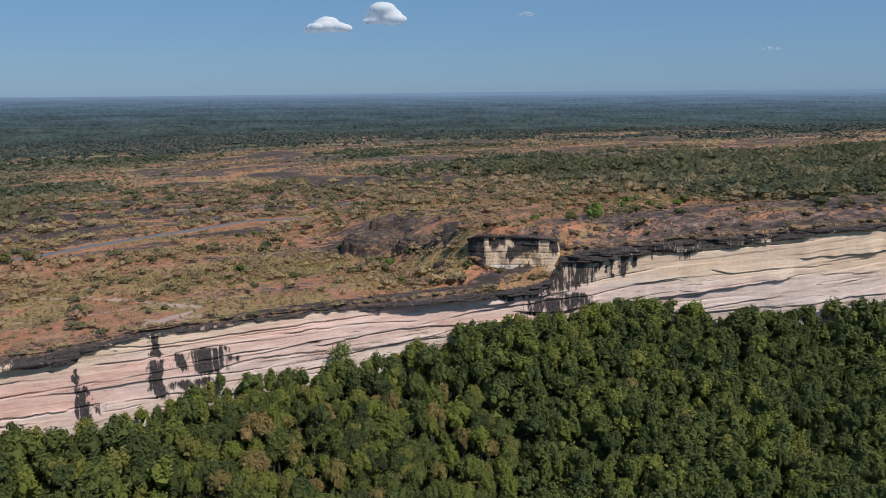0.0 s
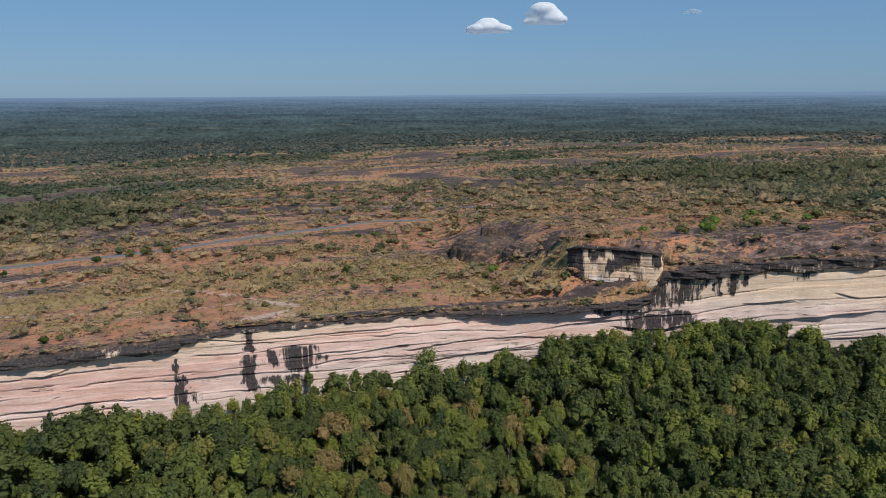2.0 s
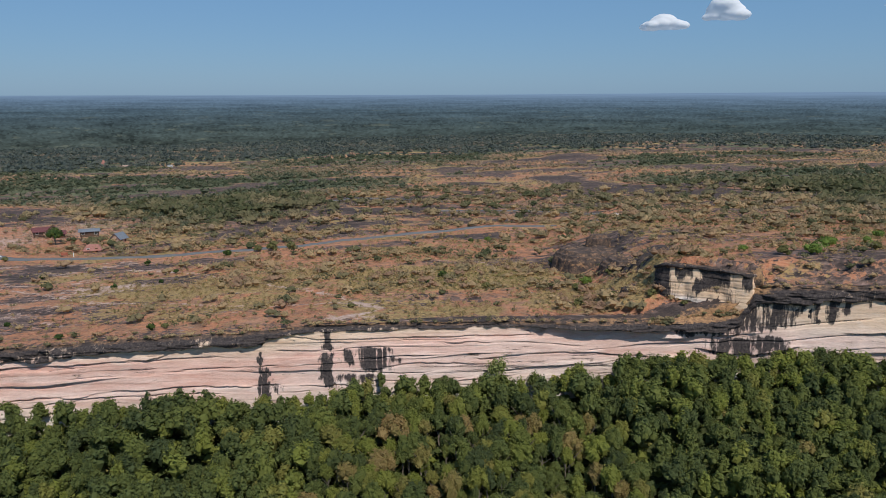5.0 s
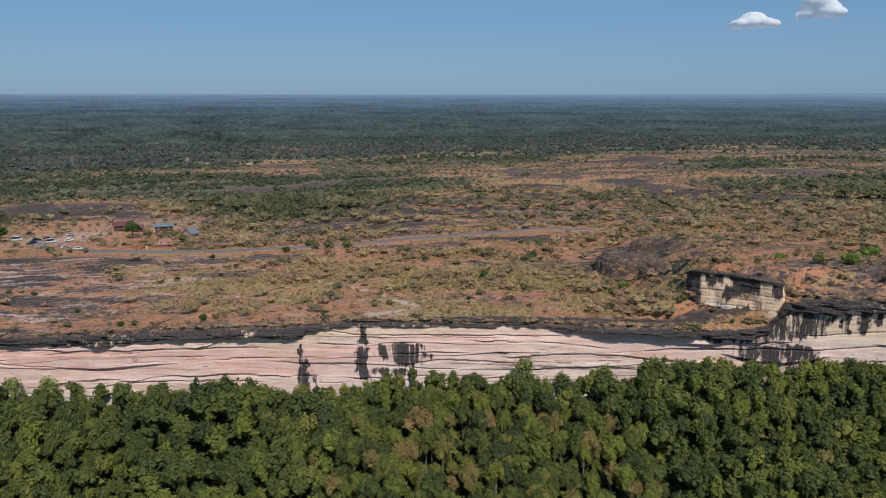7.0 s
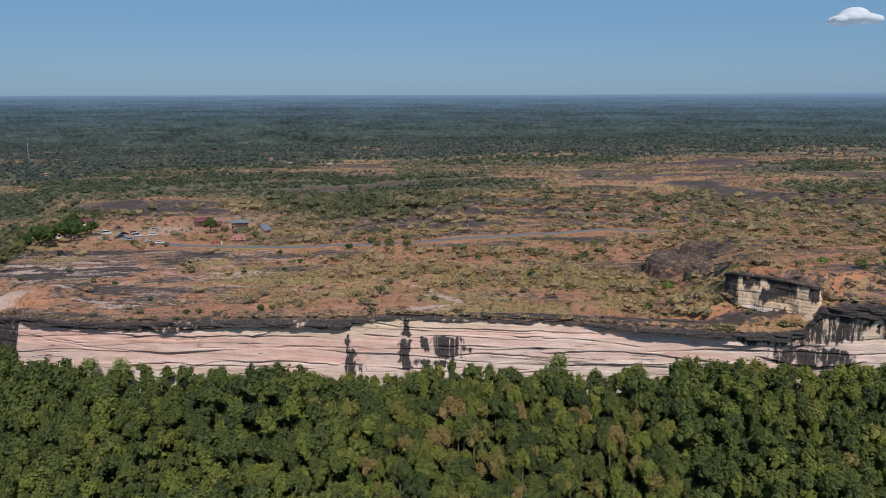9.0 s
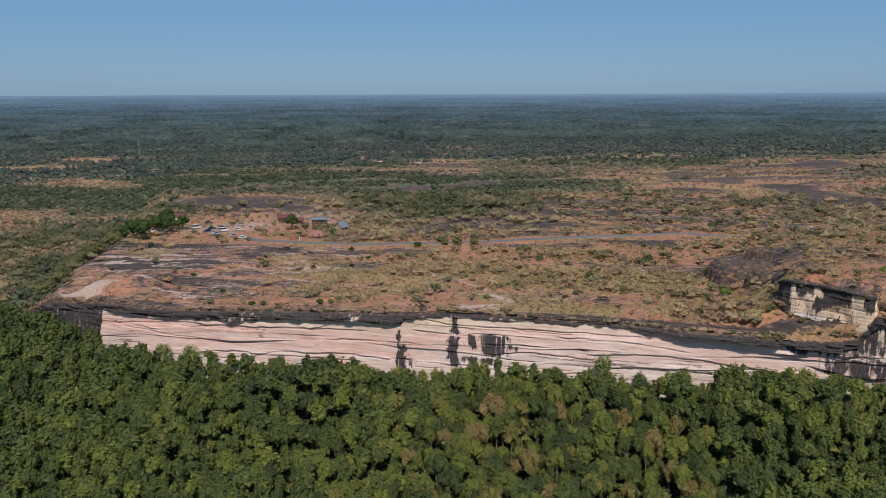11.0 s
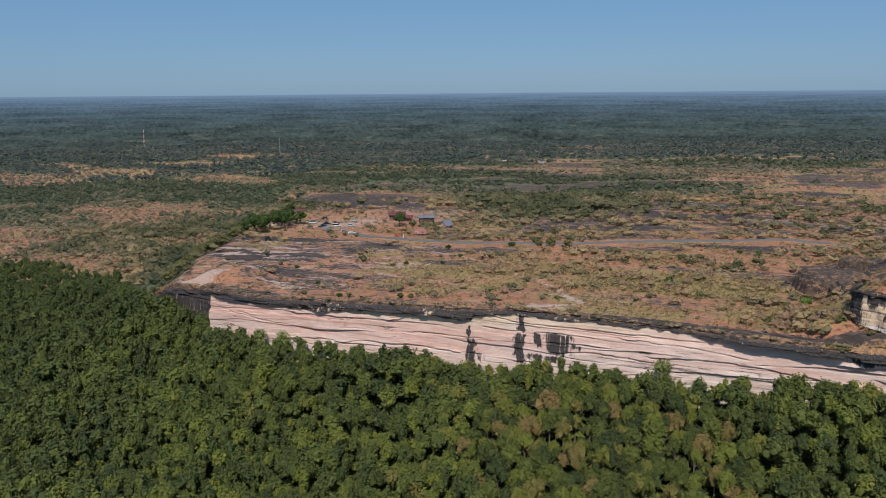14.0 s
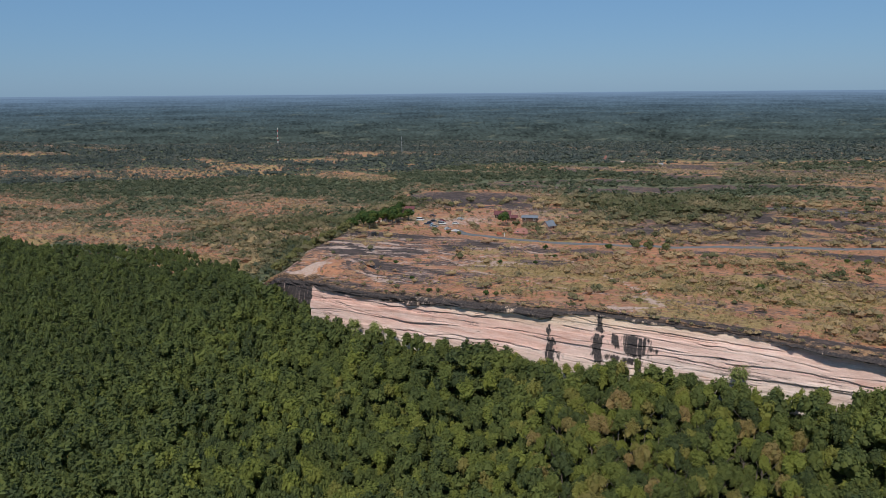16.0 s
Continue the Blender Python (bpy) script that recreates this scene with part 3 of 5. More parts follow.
for cx, wd, z0, z1, s in ((-34.6, 0.8, 6.5, 3, 1.0), (-34.3, 1.6, 3, -5, 1.0), (-32.5, 2.6, -1, -3.5, 0.8), (-19.6, 1.3, 13, 6.5, 1.0), (-19.6, 1.9, 6, -2, 1.0), (-15, 2.6, 6.6, 3.0, 0.85), (-14, 0.8, 13, 9.5, 0.9),
                          (-8.5, 4.6, 7, 1.5, 1.0), (-12, 6.5, 0.8, -1.0, 0.9), (-3.5, 2.0, 4.6, 3.2, 0.8), (-35.5, 2.2, 11.5, 8.2, 0.9), (70, 10, 13, 9.0, 1.0), (76, 7, 8.2, 4.2, 1.0), (80, 6, 17, 10, 0.75), (86, 4.5, 20.5, 11, 0.85), (104, 0.8, 21, 17, 0.8), (108, 0.7, 22, 18.5, 0.8),
                          (91, 0.9, 19, 14, 0.9), (93.5, 1.2, 19.5, 12.5, 0.9), (97, 1.5, 20, 13, 0.95), (99.5, 0.9, 20, 15, 0.8), (85, 5, 9, 5.0, 0.9), (113, 2.2, 21, 17, 0.8), (117, 1.6, 22, 18, 0.8), (124, 4.5, 22.5, 20, 0.7)):
    wx = 1.1 * (fbm(SX / 2.0, CZ / 1.2, 91, 3) - 0.5) * 2 + 0.8 * (fbm(CZ / 2.5, cx, 92, 2) - 0.5)
    wz = 2.2 * (fbm(SX / 0.9, cx, 93, 3) - 0.5)
    drip = 0.62 + 0.38 * smooth(0.38, 0.56, fbm(SX / 0.5 + cx, CZ / 5.0, 94, 3))
    dark = np.maximum(dark, s * drip * smooth(wd * 1.35, wd * 0.35, np.abs(SX - cx + wx)) * smooth(z0 + 0.8, z0 - 0.4, CZ + wz * 0.4) * smooth(z1 - 0.9, z1 + 0.9, CZ + wz))
# Wall west of the corner darkened: its shade is painted into the rock colour.
dark = np.maximum(dark, 0.8 * smooth(-132.5, -138, SX))
zrel = CZ - np.interp(sx, [-131, -35, -10, 30], [-1, 0, 3, 5])[None, :]
pinkm = (0.6 * smooth(-9, -4, zrel) + 0.4 * smooth(-3, 0.5, zrel)) * smooth(9, 5, zrel) * np.interp(SX, [-60, -10, 62, 92], [0.95, 0.75, 0.7, 0.45]) * (0.45 + 1.1 * fbm(SX / 24.0, bedz / 1.6, 97, 3))
buffm = smooth(4, 9, zrel) * 0.8
lipin = np.array([2.6, 1.7, 1.0, 0.45])[:, None]                 # the cap rock reaches back over the soil
LX, LY = sx[None, :] - nx_[None, :] * lipin, ey[None, :] - ny_[None, :] * lipin
LZ = land(LX, LY) + np.array([-0.25, 0.05, 0.12, 0.15])[:, None] + 0.9 * (fbm(LX / 1.8, LY / 1.8, 19, 3) - 0.5)
lay = lambda top, body: np.concatenate([top + 0 * LX, body], 0)
CLV = np.stack([lay(LX, CX), lay(LY, CY), lay(LZ, CZ)], -1)
brim = np.clip(0.62 + 0.9 * (fbm(LX / 7.0, LY / 7.0, 23, 3) - 0.4), 0, 1)
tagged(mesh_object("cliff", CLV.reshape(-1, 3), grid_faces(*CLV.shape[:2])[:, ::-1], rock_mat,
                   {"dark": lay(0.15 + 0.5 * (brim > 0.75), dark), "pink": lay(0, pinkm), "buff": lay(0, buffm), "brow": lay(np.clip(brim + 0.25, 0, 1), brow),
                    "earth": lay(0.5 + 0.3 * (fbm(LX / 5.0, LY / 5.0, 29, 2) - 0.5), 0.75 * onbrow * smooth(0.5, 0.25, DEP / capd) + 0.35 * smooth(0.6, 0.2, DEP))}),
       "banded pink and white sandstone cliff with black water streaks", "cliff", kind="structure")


# ---- rock outcrop on the upper terrace ----
def outcrop(name, line, ztop, zbot, label, seed, cap=1.3, hang=1.0, paint=None):
    """A layered rock step along a line in plan, facing its right-hand side, with a lid reaching back."""
    p = np.array(line, float)
    seg = np.concatenate([[0], np.cumsum(np.hypot(*np.diff(p, axis=0).T))])
    u = np.arange(0, seg[-1], 0.3)
    k = np.ones(15) / 15
    c = np.stack([np.convolve(np.pad(np.interp(u, seg, p[:, i]), 7, mode="edge"), k, "valid") for i in (0, 1)], -1)
    t = np.gradient(c, axis=0)
    t /= np.hypot(t[:, 0], t[:, 1])[:, None]
    n = np.stack([t[:, 1], -t[:, 0]], -1)
    zt = np.interp(u, seg, ztop) + 0.4 * (fbm(u / 3.0, seed, seed, 3) - 0.5)
    zb = np.interp(u, seg, zbot)
    w = np.linspace(0, 1, 48)[:, None]
    Z = zt[None] + (zb - zt)[None] * w
    U = np.broadcast_to(u, Z.shape)
    D = zt[None] - Z
    o = 0.05 * D + 0.3 * (fbm(U / 3.0, Z / 1.3, seed + 1, 4) - 0.5) + 2.2 * (fbm(U / 4.5, Z / 9.0, seed + 2, 3) - 0.5)
    for j, th in enumerate((1.7, 0.8)):
        q = Z / th + 0.4 * fbm(U / 9.0, 0.5, seed + j, 2)
        i, fr = np.floor(q), q - np.floor(q)
        o = o + (0.25, 0.12)[j] * (vnoise(i * 3.3 + 0.5, U / 8.0, seed + 5 + j) - 0.5) - (0.2, 0.10)[j] * np.exp(-((fr - 0.93) / 0.07) ** 2)
    cp = smooth(0.2, -0.2, D - cap + 0.6 * (fbm(U / 2.5, 0.1, seed + 9, 3) - 0.5))
    o = o + hang * cp
    X, Y = c[None, :, 0] + n[None, :, 0] * o, c[None, :, 1] + n[None, :, 1] * o
    ins = np.array([5.0, 3.5, 2.0, 0.8])[:, None]
    TX, TY = c[None, :, 0] - n[None, :, 0] * ins, c[None, :, 1] - n[None, :, 1] * ins
    TZ = np.broadcast_to(zt[None], TX.shape) + np.array([-2.0, -0.2, 0.1, 0.15])[:, None] + 0.5 * (fbm(TX / 2.0, TY / 2.0, seed, 3) - 0.5)
    V = np.stack([np.concatenate([TX, X]), np.concatenate([TY, Y]), np.concatenate([TZ, Z])], -1)
    dk = np.maximum(0.9 * cp, paint(U / seg[-1], D / (zt - zb)[None]) if paint else 0.75)
    dk = np.concatenate([0.55 + 0 * TX, dk + 0 * Z])
    return tagged(mesh_object(name, V.reshape(-1, 3), grid_faces(*V.shape[:2])[:, ::-1], rock_mat, {"dark": dk, "pink": 0 * dk, "brow": np.concatenate([0.9 + 0 * TX, (0.0 if paint else 0.75) + 0 * Z]), "buff": np.concatenate([0 * TX, 1.2 * smooth(1.0, 0.75, D / (zt - zb)[None])])}),
                  label, "rock outcrop", kind="structure")


def block_paint(a, b):
    d = 0.9 * smooth(0.37, 0.28, a) + 0.35 * smooth(0.45, 0.6, fbm(a * 22.0, b * 1.2, 305, 3)) + 0.75 * blob(a, b, 0.60, 0.35, 0.05, 0.35) + 0.5 * blob(a, b, 0.52, 0.55, 0.05, 0.2) + 0.8 * smooth(0.86, 0.9, a) * smooth(0.98, 0.94, a) + 0.8 * smooth(0.55, 0.15, b) * smooth(0.46, 0.56, fbm(a * 16.0, b * 0.8, 307, 3))
    return np.clip(d, 0, 1)


outcrop("rock_outcrop", [(67, 4), (62.6, 0.5), (62, -3.5), (71, -9.5), (80.0, -15.0), (82.5, -13.8), (84.5, -11)], [21.5, 22.6, 24.2, 24.3, 23.4, 23.0, 22.6], [18, 17.5, 16.5, 15.5, 12.5, 13.5, 15],
        "buff sandstone block with a black overhanging cap and dark streaks", 301, cap=0.6, hang=0.5, paint=block_paint)


def rock_hump(cx, cy, rx, ry, base, tall, turn, seed, label):
    """A weathered dome of dark rock with stepped beds."""
    r = np.linspace(0, 1.12, 60)[:, None]
    a = np.linspace(0, 2 * math.pi, 140)[None, :]
    lobe = 1 + 0.5 * (fbm(np.cos(a) * 1.6 + 3, np.sin(a) * 1.6 + 3, seed, 3) - 0.5)
    u, w = r * rx * lobe * np.cos(a), r * ry * lobe * np.sin(a)
    c, q = math.cos(radians(turn)), math.sin(radians(turn))
    X, Y = cx + u * c - w * q, cy + u * q + w * c
    h = np.sqrt(np.clip(1 - r ** 2.4, 0, 1)) * (0.75 + 0.6 * (fbm(X / 9.0, Y / 9.0, seed + 1, 3) - 0.4)) * tall + 0 * a
    n = h / 1.1 + 0.5 * fbm(X / 6.0, Y / 6.0, seed + 2, 2)
    h = 1.1 * (np.floor(n) + smooth(0.55, 1.0, n - np.floor(n)) - 0.5 * fbm(X / 6.0, Y / 6.0, seed + 2, 2)) + 0.5 * (fbm(X / 2.0, Y / 2.0, seed + 3, 3) - 0.5)
    Z = np.maximum(base + h, base - 3) - 3.5 * smooth(0.97, 1.1, r)
    dk = 0.55 + 0.5 * fbm(X / 3.0, Y / 3.0, seed + 4, 3)
    V = np.stack([X, Y, Z], -1)
    return tagged(mesh_object("rock_outcrop", V.reshape(-1, 3), grid_faces(*Z.shape), rock_mat, {"dark": dk, "pink": 0 * dk, "buff": 0 * dk, "brow": 0.75 + 0 * dk, "earth": 0.45 * fbm(X / 4.0, Y / 4.0, seed + 5, 2)}),
                  label, "rock outcrop", kind="structure")


rock_hump(62, 58, 11, 12, 13.4, 5.0, -10, 331, "dark rounded rock hump rising from the scrub")
rock_hump(67, 66, 4, 3, 17.8, 2.2, 15, 351, "low dark boulder ledge on top of the rock hump")
rock_hump(67, 35, 8, 9, 15.0, 4.6, 20, 381, "dark sloping rock shelf behind the sandstone block")
rock_hump(59.5, 7, 3.6, 3.0, float(land(59.5, 7)) - 0.9, 2.3, 20, 361, "dark broken rock beside the sandstone block")
rock_hump(57, 16, 3.0, 2.2, float(land(57, 16)) - 0.8, 1.8, 40, 371, "dark broken rock among dry grass")


# ---- foliage ----
def ball(level):
    """A unit ball of even triangles: 20 of them, or 80."""
    t = (1 + 5 ** 0.5) / 2
    v = np.array([(-1, t, 0), (1, t, 0), (-1, -t, 0), (1, -t, 0), (0, -1, t), (0, 1, t), (0, -1, -t), (0, 1, -t), (t, 0, -1), (t, 0, 1), (-t, 0, -1), (-t, 0, 1)], float)
    f = [(0, 11, 5), (0, 5, 1), (0, 1, 7), (0, 7, 10), (0, 10, 11), (1, 5, 9), (5, 11, 4), (11, 10, 2), (10, 7, 6), (7, 1, 8), (3, 9, 4), (3, 4, 2), (3, 2, 6), (3, 6, 8), (3, 8, 9), (4, 9, 5), (2, 4, 11), (6, 2, 10), (8, 6, 7), (9, 8, 1)]
    for _ in range(level):
        v, mid, out = list(v), {}, []
        for tri in f:
            m = []
            for i, j in ((0, 1), (1, 2), (2, 0)):
                key = tuple(sorted((tri[i], tri[j])))
                if key not in mid:
                    mid[key] = len(v)
                    v.append((v[key[0]] + v[key[1]]) / 2)
                m.append(mid[key])
            out += [(tri[0], m[0], m[2]), (tri[1], m[1], m[0]), (tri[2], m[2], m[1]), tuple(m)]
        v, f = np.array(v), out
    return v / np.linalg.norm(v, axis=1)[:, None], np.array(f)


OCTA = (np.array([(1, 0, 0), (0, 1, 0), (-1, 0, 0), (0, -1, 0), (0, 0, 1), (0, 0, -1)], float), np.array([(0, 1, 4), (1, 2, 4), (2, 3, 4), (3, 0, 4), (1, 0, 5), (2, 1, 5), (3, 2, 5), (0, 3, 5)]))
BALLS = (ball(0), ball(1), OCTA)


def crown_template(seed, radius, height, leaves, leaf, lobes=15, fine=1, heart=0.6, low=-0.35, body=1.0, taper=0.0):
    """A crown: a dome of leafy billows round a darker heart, with leaf sprays lying over them; its foot at z = 0."""
    g = np.random.default_rng(seed)
    c = g.normal(size=(lobes, 3))
    c /= np.linalg.norm(c, axis=1)[:, None]
    c[:, 2] = np.where(c[:, 2] < low, -c[:, 2], c[:, 2])
    c = c * g.uniform(0.42, 0.74, (lobes, 1)) * (1, 1, 0.85)
    size = g.uniform(0.20, 0.42, lobes) * np.interp(lobes, [3, 8, 16], [1.75, 1.25, 1.0])
    thin = 1 - taper * (0.5 + c[:, 2:3])
    c = c * np.concatenate([thin, thin, np.ones_like(thin)], 1)
    size = size * (1 - 0.6 * taper * (0.5 + c[:, 2]))
    form = np.array((radius, radius, height * 0.5))
    up = np.array((0, 0, height * 0.45))
    vs, fs, base = [], [], 0
    for k in range(lobes + (heart > 0)):
        iv, jf = BALLS[fine if k < lobes else 2]
        rough = g.uniform(0.55, 1.2, (len(iv), 1))
        mid, r = (c[k], size[k] * body) if k < lobes else (np.zeros(3), heart)
        vs.append((mid + iv * rough * r + g.normal(size=iv.shape) * 0.10 * r) * form + up)
        fs.append(jf + base)
        base += len(iv)
    k = g.integers(0, lobes, leaves)
    d = g.normal(size=(leaves, 3)) + (0, 0, 0.35)
    d /= np.linalg.norm(d, axis=1)[:, None]
    d[:, 2] = np.where(d[:, 2] < -0.4, -d[:, 2], d[:, 2])
    p = (c[k] + d * (size[k] * g.uniform(0.8, 1.45, leaves))[:, None]) * form + up
    n = d * 1.3 + g.normal(size=(leaves, 3)) * 0.55 + (0, 0, 0.2)
    n /= np.linalg.norm(n, axis=1)[:, None]
    u = np.cross(n, g.normal(size=(leaves, 3)))
    u /= np.linalg.norm(u, axis=1)[:, None]
    w = np.cross(n, u)
    a = leaf * g.uniform(0.5, 1.35, leaves)[:, None]
    c1, c2, c3 = g.uniform(0.6, 1.25, (3, leaves, 1))
    tri = np.stack([p + a * c1 * u, p + a * c2 * (-0.5 * u + 0.87 * w) - n * a * 0.25, p + a * c3 * (-0.5 * u - 0.87 * w)], 1)
    vs.append(tri.reshape(-1, 3))
    fs.append(base + np.arange(leaves * 3).reshape(-1, 3))
    return np.concatenate(vs), np.concatenate(fs)


def scatter(name, templates, which, places, scale, spin, tint, mat, label, category):
    """All plants of one kind as one mesh."""
    vs, fs, ts, base = [], [], [], 0
    for k, (tv, tf) in enumerate(templates):
        sel = np.nonzero(which == k)[0]
        if not len(sel):
            continue
        c, s = np.cos(spin[sel])[:, None], np.sin(spin[sel])[:, None]
        x, y, z = tv[:, 0][None], tv[:, 1][None], tv[:, 2][None]
        sc = scale[sel][:, None] if scale.ndim == 1 else scale[sel][:, :1]
        sz = sc if scale.ndim == 1 else scale[sel][:, 1:2]
        P = np.stack([(x * c - y * s) * sc, (x * s + y * c) * sc, z * sz + 0 * sc], -1) + places[sel][:, None, :]
        vs.append(P.reshape(-1, 3))
        fs.append((tf[None] + (base + np.arange(len(sel)) * len(tv))[:, None, None]).reshape(-1, tf.shape[1]))
        ts.append(np.repeat(tint[sel], len(tv)))
        base += len(sel) * len(tv)
    return tagged(mesh_object(name, np.concatenate(vs), np.concatenate(fs), mat, {"tint": np.concatenate(ts)}, False), label, category, kind="stuff")


def spread(x0, x1, y0, y1, gap):
    """Jittered places on a lattice."""
    gx, gy = np.meshgrid(np.arange(x0, x1, gap), np.arange(y0, y1, gap))
    gx = gx + rng.uniform(-0.42, 0.42, gx.shape) * gap
    gy = gy + rng.uniform(-0.42, 0.42, gy.shape) * gap
    return gx.ravel(), gy.ravel()


def tints(n, a=2.0, b=2.2):
    return np.clip(rng.beta(a, b, n), 0, 1)


# ---- forest below the cliff ----
FRONT_X = [-560, -420, -223, -109, -60, -26, 5, 45, 90, 158, 260]      # how far the forest is planted
FRONT_Y = [60, 15, -82, -146, -118, -97, -78, -90, -114, -78, -20]
WEST_X = [-620, -448, -349, -309, -260, -221, -190, -172]             # its ragged upper edge in the west
WEST_Y = [56, 44, 56, 64, 64, 48, 26, 5]
fx, fy = spread(-600, 260, -260, 100, 2.95)
dist = brink(fx) - fy
upper = np.interp(fx, WEST_X, WEST_Y) + 22 * (fbm(fx / 24.0, 0.6, 64, 3) - 0.5)
keep = ((dist > 3.0) | ((fx < -172) & (fy < upper) & (np.abs(dist) > 1.5))) & (fy > np.interp(fx, FRONT_X, FRONT_Y))
fx, fy, dist = fx[keep], fy[keep], dist[keep]
fz = np.where(dist > 0, valley(fx, fy), land(fx, fy) - 1.5)
hgt = rng.uniform(0.68, 1.36, len(fx)) * np.interp(dist, [3, 8, 20], [0.92, 1.12, 1.1]) * np.interp(fx, [-260, -190], [0.84, 1.0]) * (0.85 + 0.3 * vnoise(fx / 15.0, fy / 15.0, 3))
wid = hgt * rng.uniform(0.78, 1.35, len(fx))
near = np.hypot(fx - 10, (fy + 45) * 1.6)
order = np.argsort(near)
single, rest = order[:290], order[290:]
close = rest[near[rest] < 130]
away = rest[near[rest] >= 130]
full_t = [crown_template(100 + k, 1.7 + 0.12 * (k % 4), 6.0, 850, 0.165, 22 + k % 5, 0, 0.5, body=1.0, taper=0.45 * (k % 3) / 2) for k in range(8)]
mid_t = [crown_template(120 + k, 1.7 + 0.12 * (k % 4), 6.0, 330, 0.23, 13 + k % 4, 0, 0.5, body=0.85, taper=0.45 * (k % 3) / 2) for k in range(8)]
low_t = [crown_template(140 + k, 1.75 + 0.12 * (k % 4), 5.8, 90, 0.36, 8 + k % 3, 2, 0.5, taper=0.45 * (k % 3) / 2) for k in range(8)]
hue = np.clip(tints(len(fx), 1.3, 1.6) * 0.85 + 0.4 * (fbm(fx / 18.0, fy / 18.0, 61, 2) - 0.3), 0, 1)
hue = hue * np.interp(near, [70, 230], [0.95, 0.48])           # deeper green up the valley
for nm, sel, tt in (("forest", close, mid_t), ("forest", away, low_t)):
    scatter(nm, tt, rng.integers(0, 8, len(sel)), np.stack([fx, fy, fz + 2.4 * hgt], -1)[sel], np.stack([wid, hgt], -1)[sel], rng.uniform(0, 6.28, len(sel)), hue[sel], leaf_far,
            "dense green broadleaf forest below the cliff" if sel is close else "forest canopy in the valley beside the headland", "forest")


# saplings and undergrowth between the trunks
gx_, gy_ = spread(-190, 180, -150, 20, 2.6)
keep = (brink(gx_) - gy_ > 1.0) & (gy_ > np.interp(gx_, FRONT_X, FRONT_Y))
gx_, gy_ = gx_[keep], gy_[keep]
under_t = [crown_template(160 + k, 1.7, 2.8, 24, 0.34, 4, 2, 0.0, 0.0) for k in range(5)]
scatter("undergrowth", under_t, rng.integers(0, 5, len(gx_)), np.stack([gx_, gy_, valley(gx_, gy_) - 0.2], -1), rng.uniform(0.7, 1.4, len(gx_)), rng.uniform(0, 6.28, len(gx_)), tints(len(gx_)), leaf_far,
        "low green undergrowth filling the gaps between forest trees", "undergrowth")


def trunk_mesh(name, seed, height, radius, limbs=4):
    """A tapered trunk with limbs reaching up into the crown."""
    g = random.Random(seed)
    bm = bmesh.new()

    def tube(a, b, ra, rb):
        d = (b - a)
        q = d.to_track_quat("Z", "Y").to_matrix().to_4x4()
        bmesh.ops.create_cone(bm, cap_ends=True, segments=6, radius1=ra, radius2=rb, depth=d.length, matrix=Matrix.Translation((a + b) / 2) @ q)
    top = Vector((g.uniform(-0.3, 0.3), g.uniform(-0.3, 0.3), height))
    tube(Vector((0, 0, -0.6)), top, radius, radius * 0.55)
    for k in range(limbs):
        a = top * g.uniform(0.65, 1.0)
        w = k * 6.28 / limbs + g.uniform(-0.5, 0.5)
        tube(a, a + Vector((math.cos(w) * height * 0.33, math.sin(w) * height * 0.33, height * g.uniform(0.3, 0.55))), radius * 0.45, radius * 0.15)
    me = bpy.data.meshes.new(name)
    bm.to_mesh(me)
    bm.free()
    me.materials.append(bark_mat)
    return me


def plain_mesh(name, verts, faces, mat, smooth_shade=False):
    ob = mesh_object(name, verts, faces, mat, None, smooth_shade)
    return ob


def make_tree(name, tpl, seed, stem, label, category, mat, group="", lift=2.4):
    root = new(name)
    tagged(root, label, category, group)
    t = new("trunk", trunk_mesh("trunk", seed, stem, 0.17))
    t.parent = root
    c = plain_mesh("crown", tpl[0] + (0, 0, lift), tpl[1], mat)
    c.parent = root
    return root


forest_kinds = [make_tree("forest_tree", full_t[k], k, 4.5, "green broadleaf forest tree among dense neighbours", "tree", leaf_near, "forest trees") for k in range(8)]
for n, i in enumerate(single):
    m = pose(fx[i], fy[i], fz[i] - 0.2, 0, 0, rng.uniform(0, 360)) @ Matrix.Diagonal((wid[i], wid[i], hgt[i], 1))
    if n < 8:
        forest_kinds[n].matrix_basis = m
    else:
        k = int(rng.integers(0, 8))
        ob = copy_thing(forest_kinds[k], m)
        ob.matrix_basis = m

# trees that stand out
STAND = ((19.8, -15.0, 1.75, 0.7, "pale yellow-green tree standing proud against the cliff foot", "pale"),
         (-106.4, -10.5, 1.6, 0.8, "sparse pale green tree against the cliff foot", "pale"),
         (-97.5, -11.0, 1.55, 0.8, "sparse pale green tree against the cliff foot", "pale"),
         (-56, -13, 1.3, 0.85, "sparse pale green tree against the cliff foot", "pale"),
         (-37, -21.5, 0.95, 0.9, "tree with withered orange leaves in the forest", "orange"),
         (-7, -27.5, 0.9, 0.9, "tree with withered orange leaves in the forest", "orange"),
         (113, 9, 0.75, 1.1, "bright green leafy tree on the upper terrace", "bright"))
solo = {}
for key, c in (("pale", (0.27, 0.30, 0.10)), ("orange", (0.26, 0.13, 0.035)), ("bright", (0.15, 0.22, 0.045)), ("deep", (0.050, 0.086, 0.022)), ("olive", (0.165, 0.155, 0.062))):
    solo[key] = leaf_material(key + "_leaves", ((0.0, c), (1.0, tuple(v * 1.25 for v in c))), "object")
